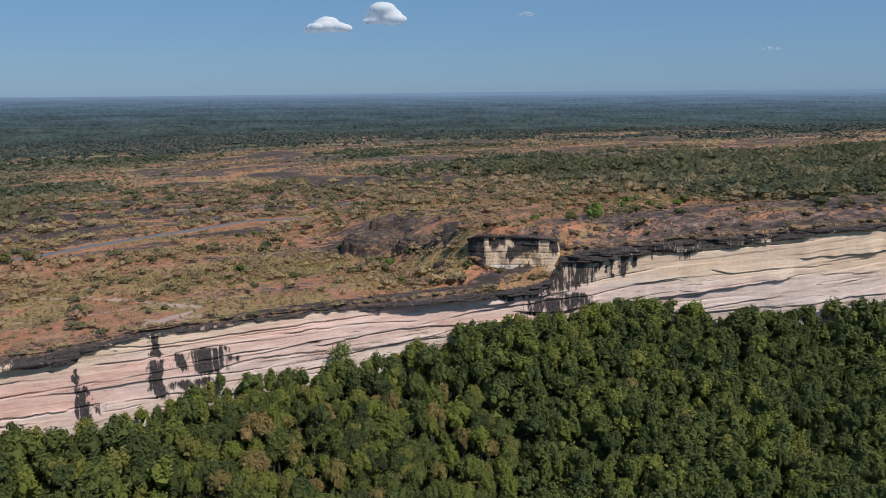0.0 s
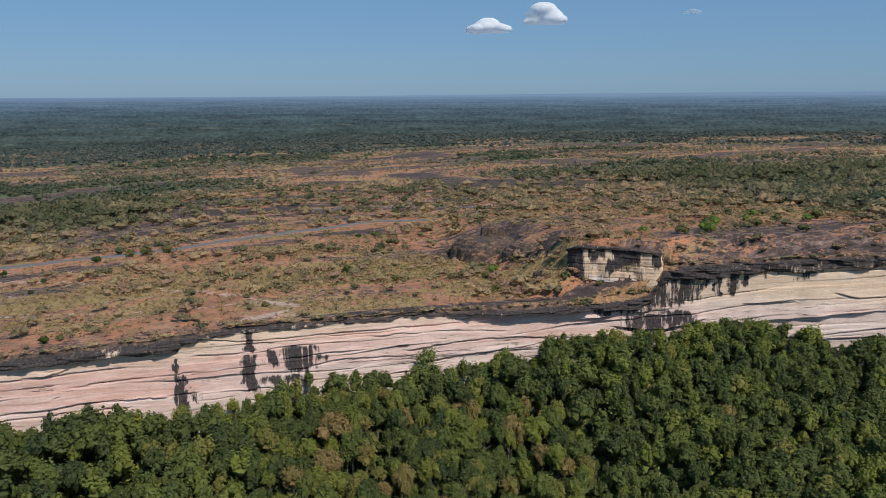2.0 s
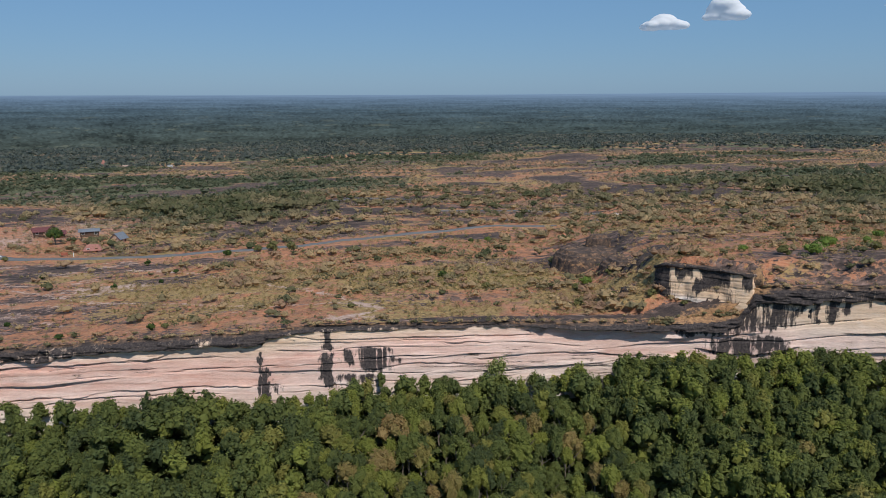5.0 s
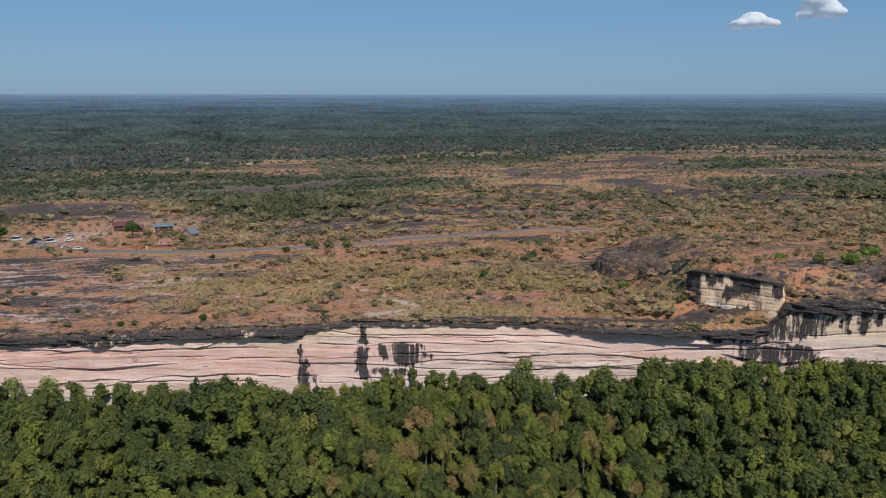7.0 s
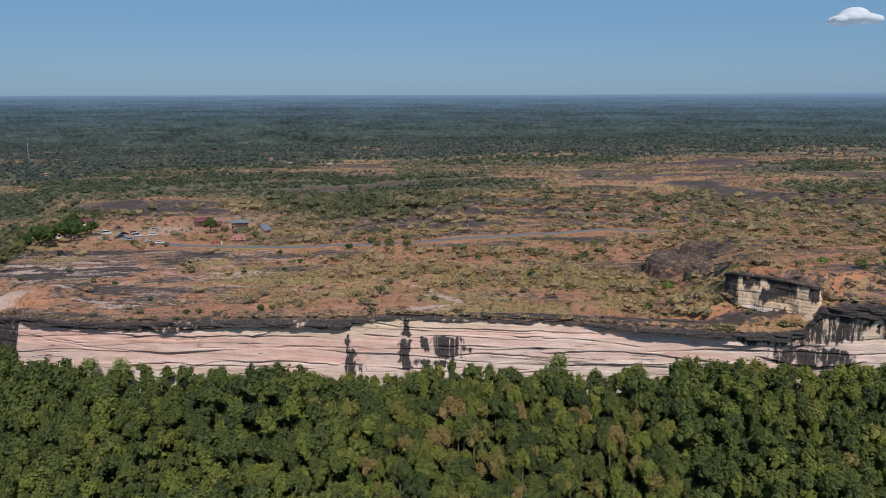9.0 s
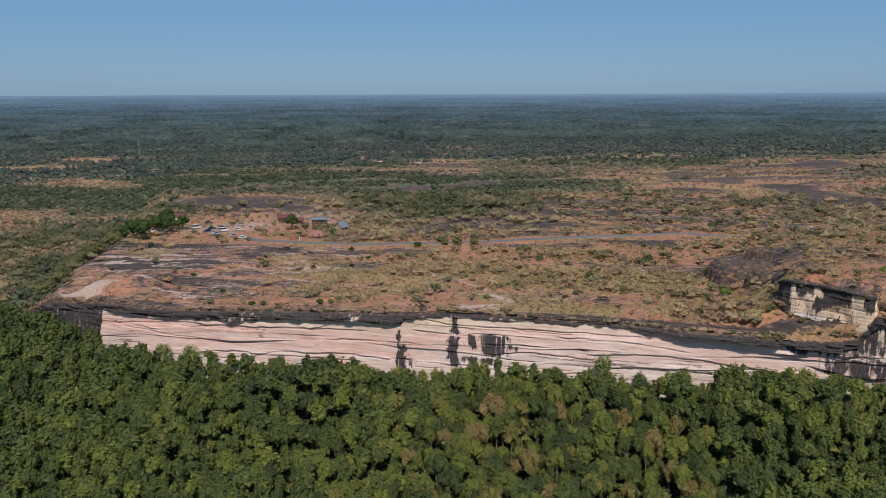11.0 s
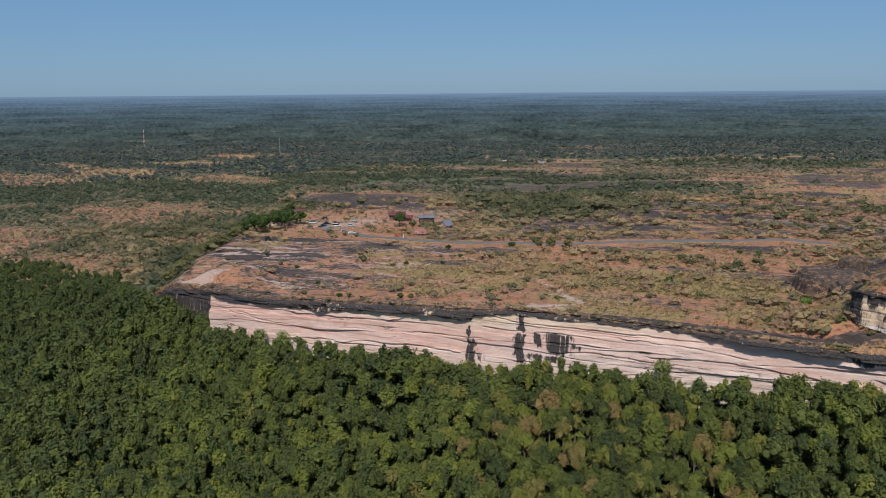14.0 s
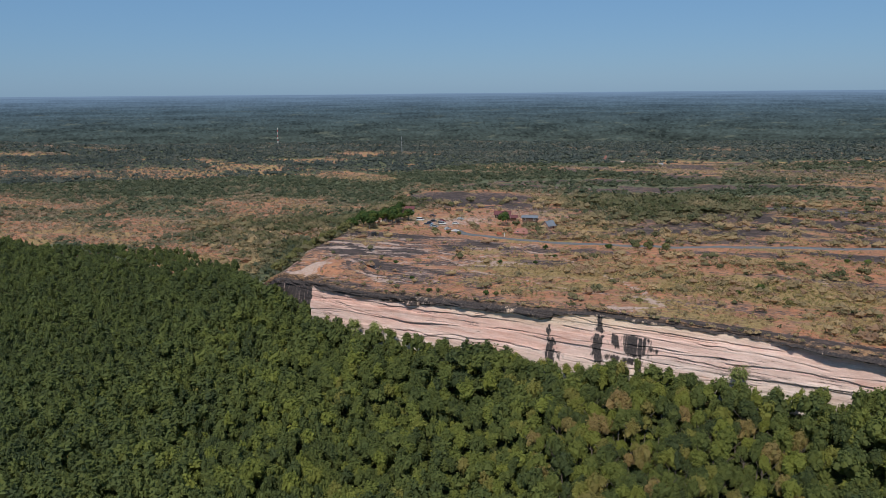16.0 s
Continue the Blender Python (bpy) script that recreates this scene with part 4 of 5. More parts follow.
for k, (x, y, h, w, lab, key) in enumerate(STAND):
    tr_ = make_tree("tree", crown_template(400 + k, 2.2, 6.2, 620, 0.20, 15, 0, 0.0, body=0.55 if key == "pale" else 0.95), 40 + k, 5.0, lab, "tree", solo[key])
    zz = valley(x, y) if y < brink(x) else land(x, y) - 2.4
    tr_.matrix_basis = pose(x, y, float(zz), 0, 0, 40 * k) @ Matrix.Diagonal((h * w, h * w, h, 1))

# dark trees at the car park and along the west rim of the headland
for k, (x, y, h) in enumerate(((-206, 131, 1.0), (-212, 142, 1.15), (-216, 150, 1.0), (-209, 160, 1.2), (-214, 168, 1.25), (-208, 172, 1.1), (-222, 176, 1.0), (-232, 196, 0.9),
                               (-148, 178, 1.0), (-153, 190, 0.95), (-240, 210, 0.9), (-226, 160, 0.9), (-208, 147, 1.25), (-213, 135, 1.2), (-219, 143, 1.2), (-214, 158, 1.2), (-205, 152, 1.0),
                               (-207, 108, 0.8), (-210, 117, 0.85), (-203, 95, 0.75), (-201, 86, 0.75), (-198, 77, 0.7), (-195, 67, 0.75), (-191, 56, 0.75), (-187, 47, 0.8), (-183, 37, 0.8), (-178, 28, 0.8), (-214, 126, 1.0), (-198, 69, 0.6), (-206, 90, 0.6))):
    tr_ = make_tree("shade_tree", crown_template(430 + k, 2.5, 5.6, 260, 0.28, 12, 0), 60 + k, 3.0, "dark green rounded tree at the edge of the bare rock", "tree", solo["olive" if y < 122 else "deep"], "trees round the car park", 1.2)
    tr_.matrix_basis = pose(x, y, float(land(x, y)) - 0.2, 0, 0, 50 * k) @ Matrix.Diagonal((h * 1.5, h * 1.5, h * 1.25, 1))

# single bushes on the plateau
BUSHES = ((-62, 112, 1.6, "deep"), (-45, 116, 2.3, "olive"), (-38, 118, 2.2, "olive"), (-51, 117, 1.8, "olive"), (13, 45, 1.4, "deep"), (101, -4, 2.0, "bright"), (95, -2, 1.6, "olive"), (-168, 140, 1.6, "olive"),
          (-160, 139, 1.3, "olive"), (-153, 138, 1.3, "olive"), (-170, 141, 1.5, "deep"), (-90, 108, 1.2, "deep"), (-103, 20, 0.9, "deep"), (-83, 0, 1.0, "deep"), (-62, 1, 1.1, "deep"), (-59, 2, 0.9, "olive"),
          (-88, 60, 1.0, "deep"), (-75, 66, 0.9, "deep"), (-74, 82, 1.0, "deep"), (38, 118, 1.3, "bright"), (31, 116, 1.1, "deep"), (60, 30, 1.2, "olive"), (71, 5, 1.1, "deep"), (88, 6, 1.3, "bright"), (122, 2, 1.5, "olive"),
          (118, 16, 1.7, "bright"), (108, 3, 1.9, "bright"), (128, 14, 1.7, "bright"), (143, 6, 1.6, "bright"), (150, 10, 1.9, "olive"), (136, 22, 1.6, "bright"), (112, 12, 1.3, "olive"), (-14, 8, 0.9, "olive"), (24, 30, 1.2, "olive"), (8, 36, 1.1, "deep"), (135, 10, 1.6, "olive"), (60, -4, 1.2, "olive"), (54, 6, 1.2, "deep"), (66, -10, 0.8, "olive"), (48, 22, 1.4, "olive"), (53, 30, 1.6, "bright"), (44, 4, 1.3, "olive"), (-128, 45, 0.9, "deep"), (-134, 36, 0.8, "olive"), (-120, 88, 1.0, "deep"))
bush_kinds = [crown_template(470 + k, 1.25, 2.0, 200, 0.16, 9, 0) for k in range(5)]
for k, (x, y, h, key) in enumerate(BUSHES):
    ob = plain_mesh("bush", *bush_kinds[k % 5], solo[key])
    ob.matrix_basis = pose(x, y, float(land(x, y)) - 0.35 * h, 0, 0, 70 * k) @ Matrix.Scale(h, 4)
    tagged(ob, {"deep": "dark green rounded bush on dry ground", "olive": "olive-brown spreading bush on dry ground", "bright": "fresh green bush on red soil"}[key], "bush", "bushes on the plateau")

# ---- scrub and woods of the plateau ----
bx, by = spread(-430, 460, -140, 350, 2.9)
cover = woods(bx, by)
clump = fbm(bx / 16.0, by / 9.0, 33, 4)
dens = 0.95 * smooth(0.44, 0.54, clump) + 0.5 * cover + 0.6 * meadow(bx, by) * smooth(0.32, 0.5, clump) + 0.9 * blob(bx, by, 54, 10, 18, 26) + 0.18 + 0.2 * smooth(40, 90, bx) + 0.3 * smooth(85, 120, bx) + 0.06 * smooth(90, 220, by)
dens = dens * (0.62 - 0.25 * near_line(bx, by + 9, ROAD, 11)) * (1 - 0.85 * slabs(bx, by)) * (1 - 0.9 * trodden(bx, by)) * (1 - near_line(bx, by + 4, ROAD, 7.5)) * (1 - near_line(bx, by, ROAD_BEND, 4.5)) * (1 - 0.9 * blob(bx, by, -190, 180, 40, 40)) * (1 - 0.9 * blob(bx, by, -160, 228, 50, 48)) * (1 - 0.65 * blob(bx, by, -125, 60, 72, 75))
inside = by - brink(bx)
keep = (inside > 1.2) & (rng.uniform(size=len(bx)) < dens) & (bx > -215 - by * 1.1) & (bx < 270 + 2 * np.clip(by, -20, None)) & (np.hypot(bx, by + 200) < 560)
bx, by, cover = bx[keep], by[keep], cover[keep]
size = (0.42 + 1.75 * rng.uniform(0, 1, len(bx)) ** 2.8) * (1 + 0.7 * cover) * np.interp(by + 0.5 * np.clip(bx - 90, 0, None), [0, 130, 330], [0.9, 1.35, 1.75]) * (1 + 0.5 * blob(bx, by, 57, 0, 20, 12))
green = np.clip(rng.uniform(0, 1, len(bx)) ** 0.8 * (1 - 0.75 * cover) * (1 - 0.3 * smooth(80, 250, by)) + 0.45 * meadow(bx, by) + 0.5 * blob(bx, by, 55, 4, 18, 16) - 0.2 * (fbm(bx / 30.0, by / 30.0, 37, 2) > 0.55), 0, 1)
scrub_t = [crown_template(200 + k, 1.3, 1.7, (30, 30, 30, 34, 44, 46)[k], 0.20, 4 + k % 2, 2, 0.0, 0.0, (1.0, 1.0, 1.0, 0.85, 0.5, 0.4)[k]) for k in range(6)]
scatter("scrub", scrub_t, rng.integers(0, 6, len(bx)), np.stack([bx, by, land(bx, by) - 0.35 * size], -1), size, rng.uniform(0, 6.28, len(bx)), green, scrub_mat,
        "dry scrub and low bushes scattered over the plateau", "scrub")


# dry tussocks
ux, uy = spread(-190, 170, -30, 170, 1.7)
ud = 0.95 * meadow(ux, uy) + 0.75 * smooth(0.42, 0.58, fbm(ux / 12.0, uy / 7.0, 36, 3)) + 0.6 * blob(ux, uy, 55, 4, 20, 18)
ud = ud * (1 - 0.9 * blob(ux, uy, -150, 62, 62, 85)) * (1 - 0.9 * slabs(ux, uy)) * (1 - 0.9 * trodden(ux, uy)) * (1 - near_line(ux, uy, ROAD, 5.5))
keep = (uy > brink(ux) + 0.8) & (rng.uniform(size=len(ux)) < ud)
ux, uy = ux[keep], uy[keep]
tuft_t = [crown_template(250 + k, 0.75, 0.9, 16, 0.19, 2, 2, 0.0, 0.0, 0.6) for k in range(5)]
pal = np.clip(rng.uniform(0.35, 1.0, len(ux)) - 0.45 * blob(ux, uy, 14, 46, 36, 20), 0, 1)
scatter("dry_grass", tuft_t, rng.integers(0, 5, len(ux)), np.stack([ux, uy, land(ux, uy) - 0.15], -1), rng.uniform(0.6, 1.35, len(ux)), rng.uniform(0, 6.28, len(ux)), pal, tuft_mat,
        "tufts of dry yellow grass between the bushes", "grass")
# scrub along the brow and ledges of the cliff
ci = rng.integers(0, len(sx), 1500)
cf = rng.uniform(0, 1, 1500)
row = (cf ** 1.5 * 10).astype(int)
ok = (onbrow[0][ci] > 0.5) & (fbm(sx[ci] / 5.0, 0.4, 49, 2) > 0.42) | (cf < 0.16)
ci, row = ci[ok], row[ok]
lx_, ly_, lz_ = CX[row, ci], CY[row, ci], CZ[row, ci]
far_ok = (sx[ci] > -128) & (sx[ci] < 190)
lx_, ly_, lz_ = lx_[far_ok], ly_[far_ok], lz_[far_ok]
scatter("ledge_scrub", scrub_t, rng.integers(0, 6, len(lx_)), np.stack([lx_, ly_, lz_ - 0.3], -1), rng.uniform(0.35, 0.95, len(lx_)), rng.uniform(0, 6.28, len(lx_)), rng.uniform(0.1, 0.95, len(lx_)), scrub_mat,
        "low scrub clinging to the brow of the cliff", "scrub")


def woodland(name, r0, r1, gap, leaves, leaf, radius, height, share, label, seed, mat, least=0.0):
    """Trees of the far plateau between two distances."""
    x, y = spread(-r1 * 0.88, r1 * 0.88, -40, r1, gap)
    r, az = np.hypot(x, y + 200), np.degrees(np.arctan2(x, y + 200))
    keep = (r > np.where(x > 150, r0 - 80 * (r0 == 400), r0)) & (r < r1) & (np.abs(az) < 61) & (y > brink(x) + 6)
    x, y = x[keep], y[keep]
    wo = woods(x, y)
    open_share = share * (1 + smooth(-200, -300, x) * smooth(700, 400, y)) * (0.3 + 0.7 * smooth(0.34, 0.56, fbm(x / 60.0, y / 30.0, 39, 3)))
    keep = (rng.uniform(size=len(x)) < np.clip(wo * 1.1 + open_share, 0, 0.95)) & (slabs(x, y) < 0.3 + 0.4 * rng.uniform(size=len(x))) & (near_line(x, y, ROAD_BACK, 4) < 0.5) & (near_line(x, y, ROAD_BEND, 4) < 0.5)
    keep = keep & (wo >= least)
    x, y, wo = x[keep], y[keep], wo[keep]
    tpl = [crown_template(seed + k, radius, height, leaves, leaf, 2, 2, 0.0, 0.0) for k in range(6)]
    sc = (0.55 + 0.95 * rng.uniform(0, 1, len(x)) ** 2.2) * (0.7 + 0.45 * wo)
    tn = np.clip(rng.uniform(0, 0.6, len(x)) + 0.6 * (1 - wo) - 0.08 - 0.14 * wo + 0.5 * (fbm(x / 70.0, y / 45.0, 38, 3) - 0.5) + 0.9 * (fbm(x / 260.0, y / 120.0, 48, 3) - 0.5) * smooth(700, 1000, y), 0, 1)
    scatter(name, tpl, rng.integers(0, 6, len(x)), np.stack([x, y, land(x, y) - 0.1 * height], -1), sc, rng.uniform(0, 6.28, len(x)), tn, mat, label, "woods")


# Air haze mixed into these leaf colours: lifted for mid woods, bluer for far.
MIDWOOD = ((0.0, (0.112, 0.135, 0.082)), (0.25, (0.188, 0.194, 0.120)), (0.5, (0.36, 0.282, 0.185)), (1.0, (0.54, 0.385, 0.275)))
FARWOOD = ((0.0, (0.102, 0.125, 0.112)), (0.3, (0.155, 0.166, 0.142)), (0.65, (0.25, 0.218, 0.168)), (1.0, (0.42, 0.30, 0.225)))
mid_mat = leaf_material("mid_woods_hazed_leaves", MIDWOOD, "attr", 0.15, (0.24, 0.22, 0.11), 0.45)
far_mat = leaf_material("far_woods_hazed_leaves", FARWOOD, "attr", 0.10, (0.24, 0.24, 0.15), 0.45)
woodland("woodland", 250, 400, 3.6, 46, 0.32, 1.9, 3.4, 0.0, "dense green trees on the upper terrace", 540, mid_mat, 0.45)
woodland("woodland", 400, 540, 4.4, 36, 0.40, 2.2, 3.2, 0.6, "green trees standing among the scrub", 510, mid_mat)
woodland("woodland", 540, 950, 4.9, 14, 0.70, 2.5, 3.0, 0.95, "open woodland and scrub on the plateau", 500, mid_mat)
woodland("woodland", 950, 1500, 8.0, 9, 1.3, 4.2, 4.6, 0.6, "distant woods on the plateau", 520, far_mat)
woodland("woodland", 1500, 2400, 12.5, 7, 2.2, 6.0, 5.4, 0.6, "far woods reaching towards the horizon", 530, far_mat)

# ---- distance and clouds ----
hz = Mat("hazy_distance", 1.0, 0.0)
hpos = hz.node("ShaderNodeNewGeometry").outputs["Position"]
ht = hz.node("ShaderNodeSeparateXYZ", i0=hpos).outputs["Z"]
hxyz = hz.node("ShaderNodeSeparateXYZ", i0=hpos)
swing = hz.math("ARCTAN2", hxyz.outputs["X"], hz.math("ADD", hxyz.outputs["Y"], 200.0))
hr = hz.math("LOGARITHM", hz.math("ADD", 110.0, hz.math("MULTIPLY", ht, -1.0)), 2.718)      # rows crowd together towards the horizon


def far_noise(across, rows, detail, rough):
    at = hz.node("ShaderNodeCombineXYZ", i0=hz.math("MULTIPLY", swing, across), i1=hz.math("MULTIPLY", hr, rows)).outputs[0]
    return hz.noise(1.0, detail, rough, at=at)


# Haze painted as glowing colour, greener low down and bluer towards the ridge.
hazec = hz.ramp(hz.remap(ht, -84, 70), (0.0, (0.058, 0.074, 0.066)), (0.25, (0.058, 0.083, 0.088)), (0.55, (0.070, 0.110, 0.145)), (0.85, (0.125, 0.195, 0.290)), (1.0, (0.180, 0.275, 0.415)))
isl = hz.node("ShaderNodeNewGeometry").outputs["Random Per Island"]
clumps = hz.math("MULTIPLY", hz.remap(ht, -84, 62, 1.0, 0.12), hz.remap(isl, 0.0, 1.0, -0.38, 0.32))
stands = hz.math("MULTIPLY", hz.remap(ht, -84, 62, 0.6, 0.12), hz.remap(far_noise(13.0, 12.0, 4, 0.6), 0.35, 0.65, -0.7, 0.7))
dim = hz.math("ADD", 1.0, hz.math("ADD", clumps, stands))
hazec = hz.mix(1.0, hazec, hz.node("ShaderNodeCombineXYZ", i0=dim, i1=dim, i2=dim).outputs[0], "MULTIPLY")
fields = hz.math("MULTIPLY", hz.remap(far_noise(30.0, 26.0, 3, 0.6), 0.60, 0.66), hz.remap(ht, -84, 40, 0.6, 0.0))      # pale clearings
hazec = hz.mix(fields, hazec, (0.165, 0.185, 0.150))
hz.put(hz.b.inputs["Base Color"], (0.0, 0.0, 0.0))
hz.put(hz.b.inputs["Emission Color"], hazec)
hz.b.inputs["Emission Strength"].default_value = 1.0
ang = np.linspace(radians(-89), radians(89), 300)
ridge = 68 + 3 * smooth(-0.5, 0.3, ang) + 5 * (fbm(ang * 6, 0.2, 71, 4) - 0.5) + 11 * blob(ang, 0 * ang, 0.72, 0, 0.42, 1)
RV = []
for r, z in ((2410, -150), (2420, -84), (2900, -52), (3400, -22), (3900, 8), (4400, 40), (4780, ridge)):
    RV.append(np.stack([r * np.sin(ang), -200 + r * np.cos(ang), z + 0 * ang], -1))
slope_r, slope_z = [2410, 2420, 2900, 3400, 3900, 4400, 4780], [-150, -84, -52, -22, 8, 40, 62]
rr, aa = np.meshgrid(np.arange(2430, 4700, 34.0), np.linspace(radians(-62), radians(62), 520), indexing="ij")
rr = (rr + rng.uniform(-17, 17, rr.shape)).ravel()
aa = (aa + rng.uniform(-0.002, 0.002, aa.shape)).ravel()
kv = OCTA[0][None] * rng.uniform(0.6, 1.15, (len(rr), 6, 1)) * (np.stack([rng.uniform(7, 15, len(rr)), rng.uniform(7, 15, len(rr)), rng.uniform(4, 8.5, len(rr))], -1) * np.interp(rr, [2430, 4700], [0.8, 1.0])[:, None])[:, None, :]
kv = kv + np.stack([rr * np.sin(aa), -200 + rr * np.cos(aa), np.interp(rr, slope_r, slope_z) + 1.5], -1)[:, None, :]
base = np.stack(RV, 0).reshape(-1, 3)
bf = grid_faces(len(RV), 300)
bf = np.concatenate([bf[:, [0, 1, 2]], bf[:, [0, 2, 3]]])
kf = (OCTA[1][None] + (len(base) + np.arange(len(rr)) * 6)[:, None, None]).reshape(-1, 3)
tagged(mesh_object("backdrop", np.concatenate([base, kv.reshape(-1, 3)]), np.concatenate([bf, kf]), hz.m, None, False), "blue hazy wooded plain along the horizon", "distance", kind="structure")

cw = Mat("cloud_white", 1.0, 0.0)
cloud_mat = cw.done(cw.mix(cw.noise(40, 4), (0.94, 0.94, 0.96), (0.98, 0.98, 0.98)))


def thinned(m, part_clear):
    """Lets part of the sky show through."""
    clear = m.node("ShaderNodeBsdfTransparent")
    glow = m.node("ShaderNodeBsdfTranslucent", Color=(0.9, 0.9, 0.92))
    soft = m.node("ShaderNodeMixShader", i0=0.35, i1=m.b.outputs[0], i2=glow.outputs[0])
    both = m.node("ShaderNodeMixShader", i0=part_clear, i1=soft.outputs[0], i2=clear.outputs[0])
    m.t.links.new(both.outputs[0], m.t.nodes["Material Output"].inputs[0])
    return m.m


cloud_mat = thinned(cw, 0.25)
wisp = Mat("cloud_wisp", 1.0, 0.0)
wisp.put(wisp.b.inputs["Base Color"], (0.85, 0.86, 0.88))
wisp_mat = thinned(wisp, 0.80)


def cloud(head_deg, up_deg, wide, tall, seed, label):
    """A small heap of cloud in the far sky."""
    g = random.Random(seed)
    bm = bmesh.new()
    for k in range(22):
        a = g.uniform(-1, 1)
        r = tall * (0.48 - 0.18 * abs(a)) * g.uniform(0.65, 1.1)
        at = Matrix.Translation((a * wide * 0.42, g.uniform(-0.2, 0.2) * wide, r * 0.6 + (g.uniform(0, 0.45) * tall * (1 - abs(a))))) @ Matrix.Diagonal((1.5, 1.2, 0.8, 1))
        bmesh.ops.create_icosphere(bm, subdivisions=2, radius=r, matrix=at)
    for v in bm.verts:
        q = v.co / (tall * 0.25)
        v.co += Vector((noise.noise(q), noise.noise(q + Vector((9, 0, 0))), noise.noise(q + Vector((0, 9, 0))))) * tall * 0.03
    me = bpy.data.meshes.new("cloud")
    bm.to_mesh(me)
    bm.free()
    for p in me.polygons:
        p.use_smooth = True
    me.materials.append(wisp_mat if tall < 30 else cloud_mat)
    ob = new("cloud", me)
    melt = ob.modifiers.new("melt", "REMESH")
    melt.mode, melt.voxel_size, melt.use_smooth_shade = "VOXEL", tall * 0.06, True
    ease = ob.modifiers.new("ease", "SMOOTH")
    ease.factor, ease.iterations = 0.6, 14
    h, e = radians(head_deg), radians(up_deg)
    ob.matrix_basis = Matrix.Translation((4650 * math.sin(h) * math.cos(e), -195 + 4650 * math.cos(h) * math.cos(e), 65 + 4650 * math.sin(e))) @ pose(0, 0, 0, 0, 0, -head_deg)
    return tagged(ob, label, "cloud", "clouds")


cloud(20.4, 4.30, 235, 92, 1, "small white flat-bottomed cloud in a blue sky")
cloud(24.2, 4.80, 215, 112, 2, "small white towering cloud in a blue sky")
cloud(34.0, 5.3, 110, 24, 3, "faint wisp of white cloud")
cloud(50.0, 2.75, 110, 18, 4, "faint wisp of white cloud")

# ---- built things on the plateau ----
def part(name, bm, material, parent, label=""):
    """A bmesh as one mesh object under a thing or a part."""
    me = bpy.data.meshes.new(name)
    bm.normal_update()
    bm.to_mesh(me)
    bm.free()
    me.materials.append(material)
    ob = new(name, me)
    ob.parent = parent
    if label:
        tagged(ob, label)
    return ob


def box(x0, x1, y0, y1, z0, z1, bevel=0.0, taper=(1.0, 1.0), bm=None):
    """A box with its upper face drawn in and its edges bevelled."""
    own = bm is None
    bm = bmesh.new() if own else bm
    cx, cy = (x0 + x1) / 2, (y0 + y1) / 2
    vs = []
    for z, (a, b) in ((z0, (1, 1)), (z1, taper)):
        for x, y in ((x0, y0), (x1, y0), (x1, y1), (x0, y1)):
            vs.append(bm.verts.new((cx + (x - cx) * a, cy + (y - cy) * b, z)))
    fs = [bm.faces.new([vs[i] for i in q]) for q in ((3, 2, 1, 0), (4, 5, 6, 7), (0, 1, 5, 4), (1, 2, 6, 5), (2, 3, 7, 6), (3, 0, 4, 7))]
    if bevel:
        bmesh.ops.bevel(bm, geom=list({e for f in fs for e in f.edges}), offset=bevel, segments=2, affect="EDGES")
    return bm


def tube(bm, a, b, r0, r1, n=8):
    a, b = Vector(a), Vector(b)
    q = (b - a).to_track_quat("Z", "Y").to_matrix().to_4x4()
    bmesh.ops.create_cone(bm, cap_ends=True, segments=n, radius1=r0, radius2=r1, depth=(b - a).length, matrix=Matrix.Translation((a + b) / 2) @ q)
    return bm


def simple(name, a, b, size=0.6, rough=0.7, metal=0.0, spec=0.4):
    m = Mat(name, rough, spec)
    m.b.inputs["Metallic"].default_value = metal
    return m.done(m.mix(m.remap(m.noise(size, 4), 0.3, 0.7), a, b))


glass_mat = simple("car_glass", (0.012, 0.014, 0.017), (0.02, 0.022, 0.025), 1.0, 0.08)
tyre_mat = simple("tyre_rubber", (0.018, 0.018, 0.018), (0.03, 0.03, 0.03), 0.3, 0.9)
rim_mat = simple("wheel_alloy", (0.4, 0.4, 0.42), (0.5, 0.5, 0.52), 0.3, 0.35, 0.9)
PAINT = {k: simple(k + "_car_paint", c, tuple(v * 0.85 for v in c), 1.2, 0.25, 0.0, 0.6) for k, c in
         (("white", (0.75, 0.75, 0.74)), ("black", (0.018, 0.018, 0.02)), ("dark_blue", (0.03, 0.055, 0.11)), ("red", (0.24, 0.03, 0.035)), ("pale_blue", (0.36, 0.46, 0.55)), ("silver", (0.5, 0.52, 0.51)))}


